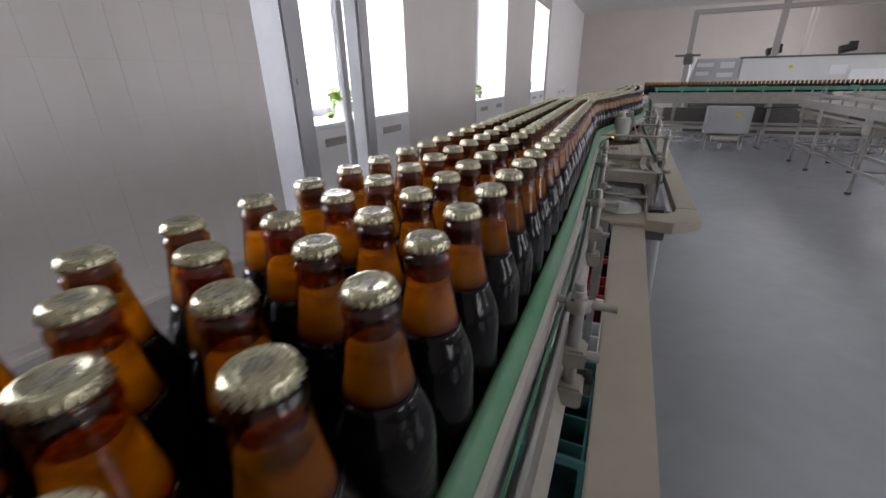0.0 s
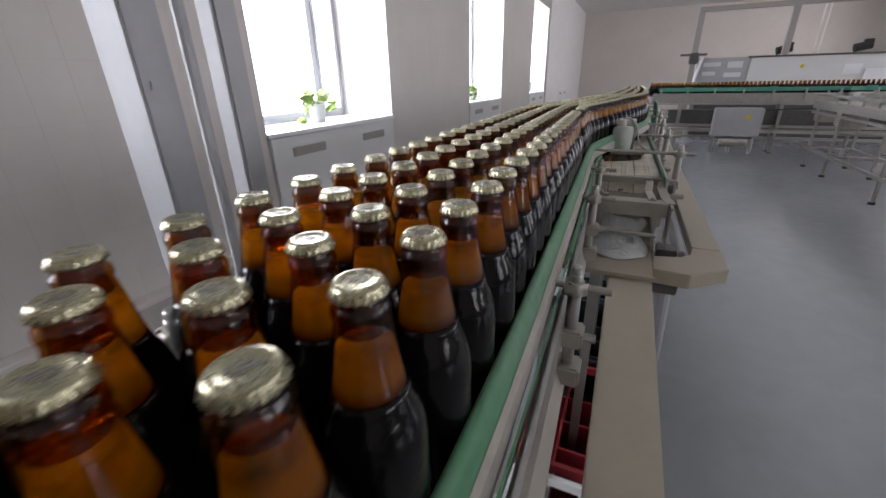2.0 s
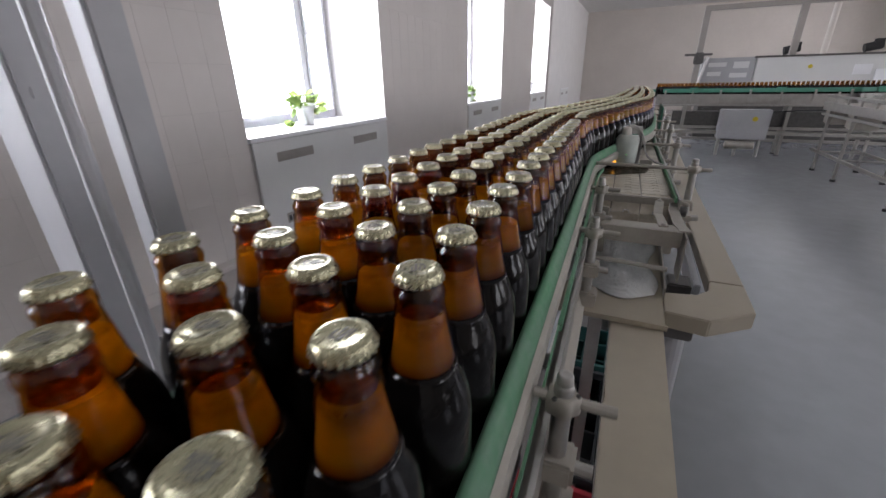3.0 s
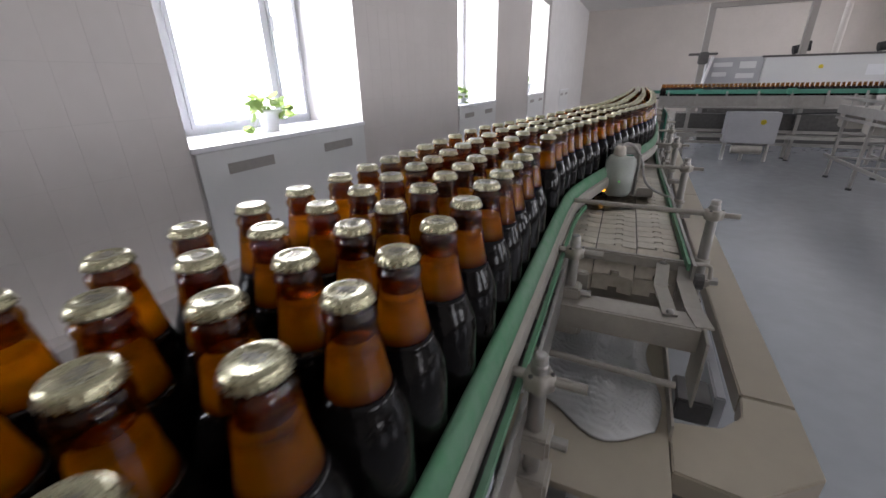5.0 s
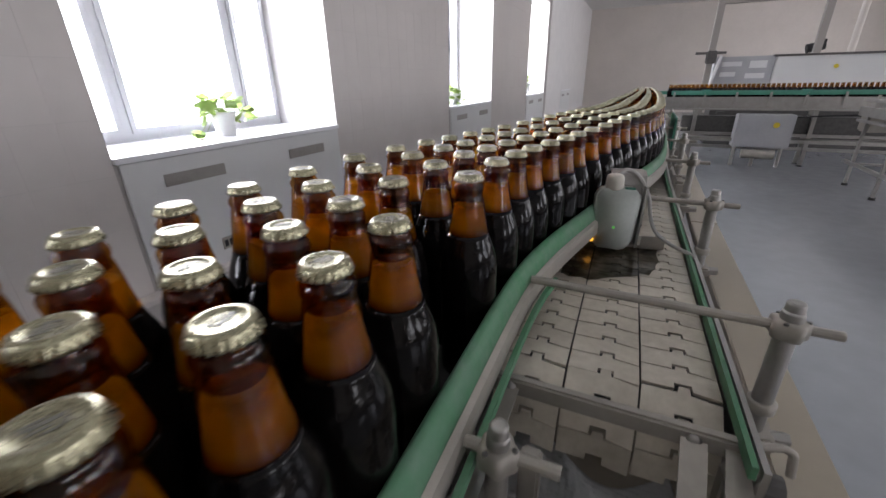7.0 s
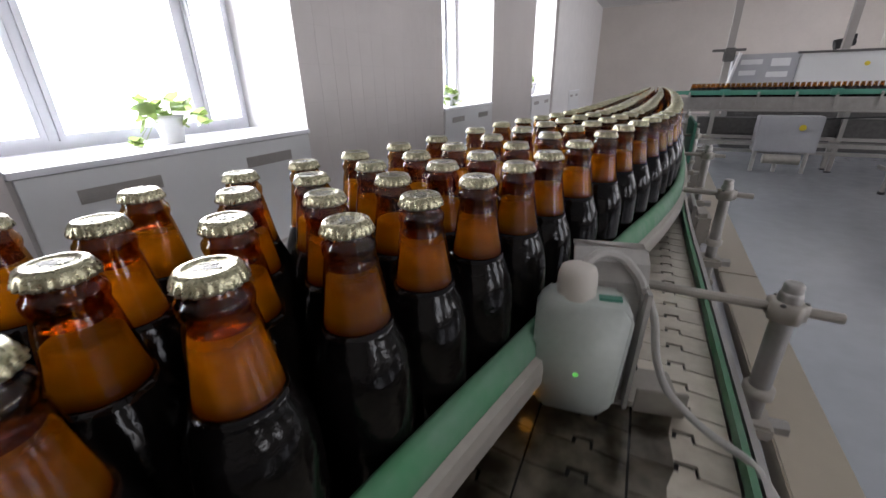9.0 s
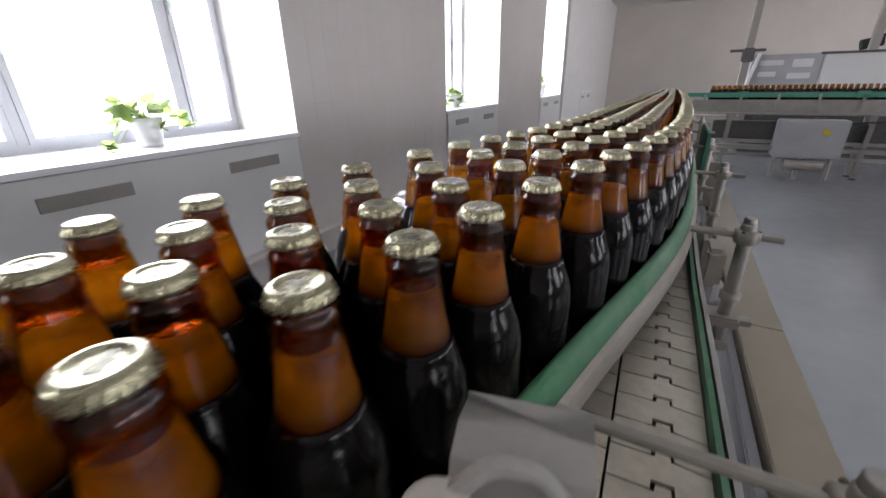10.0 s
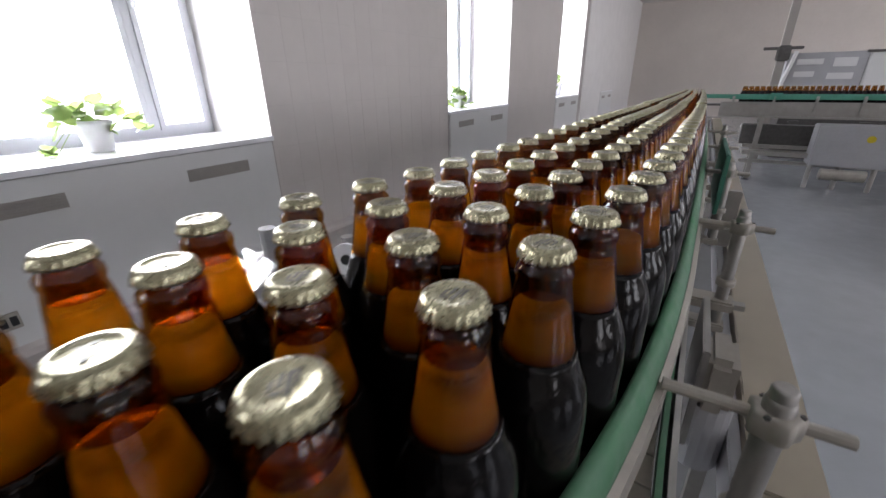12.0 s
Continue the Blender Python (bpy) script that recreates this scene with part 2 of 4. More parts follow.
def box(x0, x1, y0, y1, z0, z1, bevel=0.0, bm=None, m=None):
    own = bm is None
    bm = bm or bmesh.new()
    r = bmesh.ops.create_cube(bm, size=1)
    t = pose((x0 + x1) / 2, (y0 + y1) / 2, (z0 + z1) / 2) @ Matrix.Diagonal((abs(x1 - x0), abs(y1 - y0), abs(z1 - z0), 1))
    if m is not None:
        t = m @ t
    bmesh.ops.transform(bm, matrix=t, verts=r["verts"])
    if bevel and own:
        bmesh.ops.bevel(bm, geom=bm.edges[:], offset=bevel, segments=2, affect="EDGES", clamp_overlap=True)
    return bm


def rod(a, b, r, seg=12, bm=None, r2=None, bevel=0.0):
    bm = bm or bmesh.new()
    a, b = Vector(a), Vector(b)
    d = b - a
    c = bmesh.ops.create_cone(bm, cap_ends=True, segments=seg, radius1=r, radius2=r if r2 is None else r2, depth=d.length)
    bmesh.ops.transform(bm, matrix=Matrix.Translation((a + b) / 2) @ d.to_track_quat("Z", "Y").to_matrix().to_4x4(), verts=c["verts"])
    return bm


def lathe(profile, seg=24, wave=None, bm=None, teeth=0):
    """profile: (r, z) from the bottom up."""
    bm = bm or bmesh.new()
    rings = []
    for i, (r, z) in enumerate(profile):
        ring = []
        for k in range(seg):
            a = 2 * math.pi * k / seg
            rr = r * (1 + (wave[i] * math.cos(a * teeth) if wave else 0))
            ring.append(bm.verts.new((rr * math.cos(a), rr * math.sin(a), z)))
        rings.append(ring)
    for lo, hi in zip(rings, rings[1:]):
        for k in range(seg):
            bm.faces.new((lo[k], lo[(k + 1) % seg], hi[(k + 1) % seg], hi[k]))
    bm.faces.new(rings[0][::-1])
    bm.faces.new(rings[-1])
    return bm


def sweep(points, section, closed=False, bm=None, up=(0, 0, 1)):
    """A section [(side, height)] carried along points; side is to the right of the way."""
    bm = bm or bmesh.new()
    pts = [Vector(p) for p in points]
    rings = []
    for i, p in enumerate(pts):
        d = (pts[min(i + 1, len(pts) - 1)] - pts[max(i - 1, 0)]).normalized()
        right = d.cross(Vector(up)).normalized()
        u = right.cross(d).normalized()
        rings.append([bm.verts.new(p + right * s + u * h) for s, h in section])
    n = len(section)
    for a, b in zip(rings, rings[1:]):
        for k in range(n):
            bm.faces.new((a[k], a[(k + 1) % n], b[(k + 1) % n], b[k]))
    bm.faces.new(rings[0][::-1])
    bm.faces.new(rings[-1])
    bmesh.ops.recalc_face_normals(bm, faces=bm.faces[:])
    return bm


def circle(r, n=10):
    return [(r * math.cos(2 * math.pi * k / n), r * math.sin(2 * math.pi * k / n)) for k in range(n)]


def pipe(points, r, n=10, rounds=0, bm=None):
    pts = [Vector(p) for p in points]
    if rounds:
        out = [pts[0]]
        for a, b, c in zip(pts, pts[1:], pts[2:]):
            d1, d2 = (a - b), (c - b)
            q = min(d1.length, d2.length) * 0.4
            p0, p2 = b + d1.normalized() * q, b + d2.normalized() * q
            for k in range(rounds + 1):
                t = k / rounds
                out.append(p0 * (1 - t) ** 2 + b * 2 * t * (1 - t) + p2 * t * t)
        pts = out + [pts[-1]]
    d = pts[-1] - pts[0]
    up = (0, 0, 1) if abs(d.normalized().z) < 0.9 else (0, 1, 0)
    return sweep(pts, circle(r, n), bm=bm, up=up)


def structure(name, bm, mat, label, category):
    return tagged(part(name, bm, mat), label, category, kind="structure")


# ---- the plan ----
CHAIN_Z, CAP_Z = 1.134, 1.384
RAIL_Y = (-1.6, 0.0, 0.5, 0.9, 1.26, 1.67, 1.95, 2.12, 2.33, 2.45, 2.6, 2.72, 2.86, 2.97, 3.13, 3.3, 3.55, 3.8, 4.4, 5.0, 7.0, 10.3)
RAIL_X = (-0.045, -0.045, -0.045, -0.051, -0.065, -0.08, -0.091, -0.098, -0.105, -0.089, -0.057, -0.034, -0.004, 0.024, 0.063, 0.096, 0.115, 0.122, 0.134, 0.142, 0.14, 0.11)
_y = np.arange(-1.6, 10.31, 0.02)
_x = np.interp(_y, RAIL_Y, RAIL_X)
_k = np.exp(-0.5 * (np.arange(-12, 13) * 0.02 / 0.07) ** 2)
_x = np.convolve(np.pad(_x, 12, mode="edge"), _k / _k.sum(), mode="valid")


def rail_x(y):
    return float(np.interp(y, _y, _x))


def level(y):
    """The line sags a little in the bend and falls towards the far end."""
    return -0.0065 * math.exp(-((y - 2.6) / 0.3) ** 4) - 0.013 * max(y - 4.0, 0.0)


_u = np.concatenate(([0], np.cumsum(np.hypot(np.diff(_x), np.diff(_y))))) - 1.6


def lane_point(u, side):
    """The place u along the line, side metres to the left of the rail."""
    y = float(np.interp(u, _u, _y))
    slope = (rail_x(y + 0.03) - rail_x(y - 0.03)) / 0.06
    k = math.hypot(1, slope)
    return Vector((rail_x(y) - side / k, y + side * slope / k, CHAIN_Z + level(y)))


def rail_line(y0, y1, side, z, step=0.06):
    n = max(2, int((y1 - y0) / step))
    return [lane_point(float(np.interp(y0 + (y1 - y0) * i / n, _y, _u)), side) + Vector((0, 0, z - CHAIN_Z)) for i in range(n + 1)]


WALL_X = -2.65
ROOM_X1, ROOM_Y0, ROOM_Y1, ROOM_Z = 8.5, -4.0, 23.0, 4.2
# First and last are unseen additions: one for the rhythm, one to brighten the far stretch.
WINDOWS = [(-1.6, 0.37), (3.06, 5.03), (7.68, 9.62), (12.3, 14.25), (16.95, 18.9)]
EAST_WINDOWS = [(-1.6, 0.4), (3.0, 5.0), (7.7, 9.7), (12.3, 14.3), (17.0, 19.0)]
WIN_Z0, WIN_Z1, WALL_T, SPLAY = 1.10, 3.35, 0.85, 0.02


# ---- setting ----
def pierced(x0, x1, windows):
    bm = bmesh.new()
    ys = [ROOM_Y0]
    for a, b in windows:
        ys += [a, b]
    ys.append(ROOM_Y1)
    for a, b in zip(ys[::2], ys[1::2]):
        box(x0, x1, a, b, 0, ROOM_Z, bm=bm)
    for a, b in windows:
        box(x0, x1, a, b, 0, WIN_Z0 - 0.04, bm=bm)
        box(x0, x1, a, b, WIN_Z1, ROOM_Z, bm=bm)
    return bm


def build_room():
    structure("floor", box(WALL_X - 0.86, ROOM_X1 + 0.3, ROOM_Y0 - 0.3, ROOM_Y1 + 0.3, -0.2, 0), FLOOR, "smooth grey epoxy factory floor with dull shine", "floor")
    structure("ceiling", box(WALL_X - 0.86, ROOM_X1 + 0.3, ROOM_Y0 - 0.3, ROOM_Y1 + 0.3, ROOM_Z, ROOM_Z + 0.2), CEIL, "plain white painted ceiling", "ceiling")
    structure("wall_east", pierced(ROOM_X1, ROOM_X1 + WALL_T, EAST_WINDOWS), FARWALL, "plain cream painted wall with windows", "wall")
    structure("wall_south", box(WALL_X, ROOM_X1 + 0.3, ROOM_Y0 - 0.3, ROOM_Y0, 0, ROOM_Z), FARWALL, "plain cream painted wall", "wall")
    structure("wall_north", box(WALL_X - WALL_T, ROOM_X1 + 0.3, ROOM_Y1, ROOM_Y1 + 0.3, 0, ROOM_Z), FARWALL, "cream painted end wall of the hall", "wall")
    bm = pierced(WALL_X - WALL_T, WALL_X - 0.0012, WINDOWS)
    return structure("wall_west", bm, GROUT, "thick window wall faced with large beige tiles", "wall")


WEST = build_room()


def build_window(i, a, b):
    w = thing("window_%d" % i, "white plastic window in a deep reveal, bright daylight behind", "window", kind="structure")
    x = WALL_X - 0.72
    part("window_sill", box(WALL_X - 0.69, WALL_X + 0.03, a + 0.002, b - 0.002, WIN_Z0 - 0.035, WIN_Z0, 0.004), SILL, w)
    for near, deep in ((a, a + SPLAY), (b, b - SPLAY)):
        bm = bmesh.new()
        low = [bm.verts.new((px, py, WIN_Z0 + 0.001)) for px, py in ((WALL_X + 0.002, near), (WALL_X - 0.68, deep), (WALL_X - 0.845, deep), (WALL_X - 0.845, near))]
        top = bmesh.ops.extrude_face_region(bm, geom=[bm.faces.new(low)])
        bmesh.ops.translate(bm, vec=(0, 0, WIN_Z1 - WIN_Z0 - 0.001), verts=[v for v in top["geom"] if isinstance(v, bmesh.types.BMVert)])
        bmesh.ops.recalc_face_normals(bm, faces=bm.faces[:])
        part("reveal", bm, PLASTER, w)
    span = b - a
    bars = [a + span * 0.244, a + span * 0.761]
    a, b = a + SPLAY, b - SPLAY
    frame_bm = bmesh.new()
    t = 0.055
    for y0, y1, z0, z1 in ((a + .013, a + t, WIN_Z0, WIN_Z1), (b - t, b - .013, WIN_Z0, WIN_Z1), (a + t, b - t, WIN_Z0, WIN_Z0 + t), (a + t, b - t, WIN_Z1 - t, WIN_Z1)):
        box(x - 0.03, x + 0.03, y0, y1, z0, z1, bm=frame_bm)
    part("window_frame", frame_bm, FRAME, w)
    for y in bars:
        part("mullion", box(x - 0.035, x + 0.045, y - 0.03, y + 0.03, WIN_Z0 + t, WIN_Z1 - t, 0.006), FRAME, w)
    edges = [a + t] + [v for y in bars for v in (y - 0.03, y + 0.03)] + [b - t]
    for k, (y0, y1) in enumerate(zip(edges[::2], edges[1::2])):
        s = bmesh.new()
        q = 0.036
        for u0, u1, z0, z1 in ((y0, y0 + q, WIN_Z0 + t, WIN_Z1 - t), (y1 - q, y1, WIN_Z0 + t, WIN_Z1 - t), (y0 + q, y1 - q, WIN_Z0 + t, WIN_Z0 + t + q), (y0 + q, y1 - q, WIN_Z1 - t - q, WIN_Z1 - t)):
            box(x + 0.0, x + 0.055, u0, u1, z0, z1, bm=s)
        sash = part("sash", s, FRAME, w)
        pane = part("pane", box(x + 0.01, x + 0.018, y0 + q, y1 - q, WIN_Z0 + t + q, WIN_Z1 - t - q), GLASS, sash)
        pane.visible_shadow = False
        if k == 2:
            part("handle", box(x + 0.056, x + 0.085, y0 + 0.015, y0 + 0.04, 1.95, 2.09, 0.004), SILL, sash)
    a, b = a - SPLAY, b + SPLAY
    # boxed-in radiator under the sill
    p = thing("radiator_cover", "white radiator cover panel with two slotted grilles under the window", "radiator cover")
    part("panel", box(WALL_X + 0.0, WALL_X + 0.022, a + 0.02, b - 0.02, 0.12, WIN_Z0 - 0.04, 0.003), PANEL, p)
    for g0, g1 in ((a + 0.24, a + 0.67), (b - 0.68, b - 0.25)):
        g = part("grille", box(WALL_X + 0.0225, WALL_X + 0.027, g0, g1, 0.885, 0.962), VENT, p, "grey slotted vent grille")
        for s in range(5):
            part("slat", box(WALL_X + 0.0275, WALL_X + 0.031, g0 + 0.008, g1 - 0.008, 0.893 + s * 0.0135, 0.900 + s * 0.0135), VENT, g)
    # daylight outside
    lamp = new("window_daylight", bpy.data.lights.new("window_daylight", "AREA"))
    lamp.data.shape, lamp.data.size, lamp.data.size_y = "RECTANGLE", b - a - 0.2, WIN_Z1 - WIN_Z0 - 0.2
    lamp.data.energy, lamp.data.color = 140, (0.90, 0.95, 1.0)
    lamp.matrix_world = look((WALL_X - 0.88, (a + b) / 2, (WIN_Z0 + WIN_Z1) / 2), (WALL_X + 2, (a + b) / 2, (WIN_Z0 + WIN_Z1) / 2))


for i, (a, b) in enumerate(WINDOWS):
    build_window(i + 1, a, b)
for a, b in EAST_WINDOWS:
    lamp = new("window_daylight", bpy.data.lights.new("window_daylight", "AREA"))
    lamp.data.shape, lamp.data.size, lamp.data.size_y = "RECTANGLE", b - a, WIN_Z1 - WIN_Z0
    # out of view; the far lamps are made stronger to brighten the end of the hall
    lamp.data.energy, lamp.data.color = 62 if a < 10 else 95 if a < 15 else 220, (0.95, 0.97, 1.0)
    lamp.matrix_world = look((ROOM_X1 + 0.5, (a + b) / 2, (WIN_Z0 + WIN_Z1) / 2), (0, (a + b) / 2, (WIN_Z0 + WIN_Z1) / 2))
structure("backdrop", box(-6.05, -6.0, -6, 30, -1, 7), OUTSIDE, "overexposed white daylight outside the windows", "backdrop")


# ---- bottles ----
BODY_P = [(0.024, 0.0), (0.031, 0.001), (0.0328, 0.005), (0.0332, 0.012), (0.0332, 0.134), (0.0331, 0.142), (0.0326, 0.1495), (0.0315, 0.157), (0.0298, 0.1635), (0.0277, 0.1695), (0.0255, 0.175), (0.0237, 0.180), (0.0226, 0.1842)]
NECK_P = [(0.0226, 0.1842), (0.0218, 0.188), (0.0204, 0.196), (0.0187, 0.207), (0.0171, 0.218), (0.0156, 0.2265), (0.0150, 0.2285), (0.0158, 0.2305), (0.0163, 0.2335), (0.0159, 0.2365), (0.0143, 0.2385), (0.0136, 0.2405), (0.0131, 0.2475)]
NECK_R = ([z for r, z in NECK_P], [r for r, z in NECK_P])


def beer_profile(level_z):
    """The beer column in the neck, a glass thickness inside the outer skin."""
    zs = [0.1842 + (level_z - 0.1842) * k / 7 for k in range(8)]
    prof = [(float(np.interp(z, *NECK_R)) - 0.0014 - 0.0004 * k / 7, z) for k, z in enumerate(zs)]
    prof[0] = (prof[0][0], 0.180)
    return prof + [(prof[-1][0] - 0.0012, level_z + 0.0008), (prof[-1][0] * 0.5, level_z + 0.0004)]


def build_bottle(level_z):
    b = thing("beer_bottle", "full brown glass beer bottle with champagne-coloured crown cap on the conveyor", "bottle", group="bottles on the conveyor")
    part("bottle_body", lathe(BODY_P, 28), BEER, b, "glossy near-black body, full of dark beer", True)
    glass = lathe(NECK_P, 28)
    lathe([(0.0140, 0.2215), (0.0128, 0.2275), (0.0112, 0.236), (0.0108, 0.2465)], 20, bm=glass)
    neck = part("bottle_neck", glass, BROWN, b, "tapered clear brown glass neck with a thick ring", True)
    part("beer", lathe(beer_profile(level_z), 24), HAZE, neck, "cloudy amber beer up to the middle of the neck", True)
    prof = [(0.0150, 0.2424), (0.0155, 0.2432), (0.0152, 0.2444), (0.0147, 0.2464), (0.0141, 0.2484), (0.0134, 0.2496), (0.0122, 0.2503), (0.0098, 0.2504), (0.0092, 0.2499), (0.004, 0.25005)]
    c = part("crown_cap", lathe(prof, 84, wave=[0.048, 0.056, 0.050, 0.026, 0.006, 0, 0, 0, 0, 0], teeth=21), CAP, b, "champagne-coloured crimped crown cap", True)
    bm = bmesh.new()
    for x, y, w, h in ((-0.0012, 0.0036, 0.0052, 0.0012), (0.0006, 0.0014, 0.0100, 0.0020), (-0.0014, -0.0012, 0.0066, 0.0014), (0.0008, -0.0038, 0.0044, 0.0012), (0.0044, -0.0020, 0.0020, 0.0034), (-0.0048, 0.0028, 0.0016, 0.0030)):
        box(x - w / 2, x + w / 2, y - h / 2, y + h / 2, 0.2499, 0.25025, bm=bm)
    part("print", bm, INK, c, "dark printed mark")
    return b


PITCH, LANE, RADIUS = 0.0695, 0.0632, 0.0365
TIMES = (0, 1, 1.5, 2, 2.5, 2.75, 3, 4, 5, 6, 6.5, 7.2, 8, 8.6, 8.8, 9.0, 9.25, 9.5, 10, 11, 12)


def travel(t):
    return float(np.interp(t, (0, 1, 1.5, 2, 2.5, 2.75, 3, 5, 7.2, 8.0, 8.6, 8.8, 9.0, 9.25, 9.5, 12), (0, 0.025, 0.034, 0.044, 0.047, 0.068, 0.095, 0.130, 0.164, 0.184, 0.210, 0.231, 0.277, 0.312, 0.325, 0.350)))


def shift(u):
    """The rows are not packed quite evenly: a gap opens before the bend's end."""
    return float(np.interp(u, (0.35, 1.0, 1.5, 1.75, 2.0, 2.32, 2.44, 2.54, 2.66, 2.86, 4.26), (-0.004, 0.022, 0.012, 0.002, 0.0, 0.036, 0.040, 0.076, 0.0835, 0.0995, 0.11)))


def crowding(p):
    """Bottles press together on the bend and spread before it."""
    return float(np.interp(p, (1.28, 1.40, 1.52, 1.60, 1.68, 1.74, 1.80, 1.88, 1.93, 2.05, 2.125, 2.204, 2.27, 2.34, 2.485, 2.56), (0, -0.007, -0.008, -0.002, -0.003, -0.010, -0.014, -0.006, -0.008, 0.028, 0.040, 0.031, 0.021, 0.013, 0.008, 0)))


GAPS = [(0, 1.945)]
MOVERS = []


def lead(t, lane):
    """The lanes behind the first run ahead of it for a while, the back one longest."""
    early = float(np.interp(lane, (0.1, 1.0), (0, 1)))
    late = float(np.interp(lane, (0.1, 1.1, 2.0, 2.9), (0, 0, 0.45, 1)))
    k = float(np.interp(t, (3.0, 5.0), (early, late)))
    return k * float(np.interp(t, (0, 2.5, 3.0, 5.0, 6.5, 9.0, 12), (0, 0.003, 0.021, 0.017, 0.013, 0, 0)))


def closing(t, u0):
    """Bottles behind the gap catch up as the line jerks forward."""
    return float(np.interp(t, (7.2, 8.8), (0, 0.028))) * float(np.interp(u0, (1.6, 1.85, 2.05, 2.13), (0, 1, 1, 0.1)))


def bottle_path(u0, lane):
    return [(t, pose(*lane_point(u0 + travel(t) + lead(t, lane) + closing(t, u0), RADIUS + lane * LANE))) for t in TIMES]


def build_bottles():
    rng = random.Random(4)
    firsts = [build_bottle(z) for z in (0.2115, 0.2155, 0.2195)]
    far = []
    used = [False] * 3
    for lane in range(4):
        i = -8
        while True:
            u = i * PITCH + (PITCH / 2 if lane % 2 else 0)
            u += shift(u)
            u += crowding(u)
            i += 1
            if u > 10.0:
                break
            if any(lane == k and abs(u - g) < PITCH / 2 for k, g in GAPS):
                continue
            ju, jl = rng.uniform(-0.002, 0.002), lane + rng.uniform(-0.02, 0.02)
            if u > 4.55:
                far.append(lane_point(u + ju, RADIUS + jl * LANE))
                continue
            rows = bottle_path(u + ju, jl)
            v = rng.randrange(3)
            ob = copy_thing(firsts[v], rows[0][1]) if used[v] else firsts[v]
            used[v] = True
            ob.matrix_basis = rows[0][1]
            spin = rng.uniform(0, 360)
            MOVERS.append((ob, [(t, m @ pose(0, 0, 0, 0, 0, spin)) for t, m in rows]))
    return far


def joined_bottles(name, places, label, hazy=True):
    """Many far bottles in one object: bodies, necks, beer and caps as parts."""
    root = thing(name, label, "bottles", kind="stuff")
    caps = [(0.0156, 0.2430), (0.0146, 0.2464), (0.0133, 0.2496), (0.0120, 0.2503)]
    pieces = (("bottle_body", BODY_P[1:4:2] + BODY_P[4:], BEER, 10), ("bottle_neck", NECK_P, BROWN, 10), ("beer", beer_profile(0.2155), HAZE, 10), ("crown_cap", caps, CAP, 12))
    for nm, prof, mat, seg in pieces:
        if nm == "beer" and not hazy:
            continue
        vs, fs = [], []
        for p in places:
            base = len(vs)
            for r, z in prof:
                for k in range(seg):
                    a = 2 * math.pi * k / seg
                    vs.append((p[0] + r * math.cos(a), p[1] + r * math.sin(a), p[2] + z))
            for j in range(len(prof) - 1):
                for k in range(seg):
                    k2 = (k + 1) % seg
                    fs.append((base + j * seg + k, base + j * seg + k2, base + (j + 1) * seg + k2, base + (j + 1) * seg + k))
            fs.append(tuple(base + (len(prof) - 1) * seg + k for k in range(seg)))
        me = bpy.data.meshes.new(nm)
        me.from_pydata(vs, [], fs)
        me.materials.append(mat)
        for poly in me.polygons:
            poly.use_smooth = True
        o = new(nm, me)
        o.parent = root
    return root


FAR = build_bottles()
FAR_BOTTLES = joined_bottles("bottle_crowd", FAR, "rows of brown beer bottles far along the conveyor")

# ---- the bottle conveyor ----
def stretch(y0, y1, side, z, section, mat, name, parent, label="", step=0.06, smooth=False):
    return part(name, sweep(rail_line(y0, y1, side, z, step), section), mat, parent, label, smooth)


def rect(a, b, c, d):
    return [(a, c), (b, c), (b, d), (a, d)]


def clamp_post(x, y, top, length, root, reach=None, r=0.015):
    """A bracket post with its clamp head and the rod that holds the guide rail."""
    p = part("post", lathe([(r * 0.92, 0), (r, 0.003), (r, length - 0.004), (r * 0.9, length)], 16), STEEL, root, "", True)
    p.matrix_basis = pose(x, y, top - length)
    head = part("clamp", lathe([(r * 1.30, 0), (r * 1.62, 0.002), (r * 1.66, 0.011), (r * 1.62, 0.020), (r * 1.25, 0.0225)], 30, wave=[0.0, 0.11, 0.12, 0.11, 0.0], teeth=5), DULL, p, "lobed cast clamp head", True)
    head.matrix_basis = pose(0, 0, length - 0.034)
    part("bolt", lathe([(r * 0.84, 0), (r * 0.87, 0.003), (r * 0.84, 0.012), (r * 0.70, 0.0145), (r * 0.45, 0.0140)], 14), STEEL, p, "", True).matrix_basis = pose(0, 0, length - 0.004)
    part("collar", lathe([(r * 1.2, 0), (r * 1.45, 0.002), (r * 1.45, 0.014), (r * 1.2, 0.016)], 18), DULL, p, "", True).matrix_basis = pose(0, 0, length * 0.42)
    for k in range(3):
        part("screw", lathe([(0.0026, 0), (0.003, 0.001), (0.0022, 0.0028)], 6), DARKSTEEL, p).matrix_basis = pose(r * 1.42 * math.cos(2.1 * k), r * 1.42 * math.sin(2.1 * k), length - 0.0135)
    if reach is not None:
        part("rod", pipe([(reach - x, 0, length - 0.020), (0.050, 0.004, length - 0.0235)], 0.0058), DULL, p)
    return p


CONV_BACK = 0.29


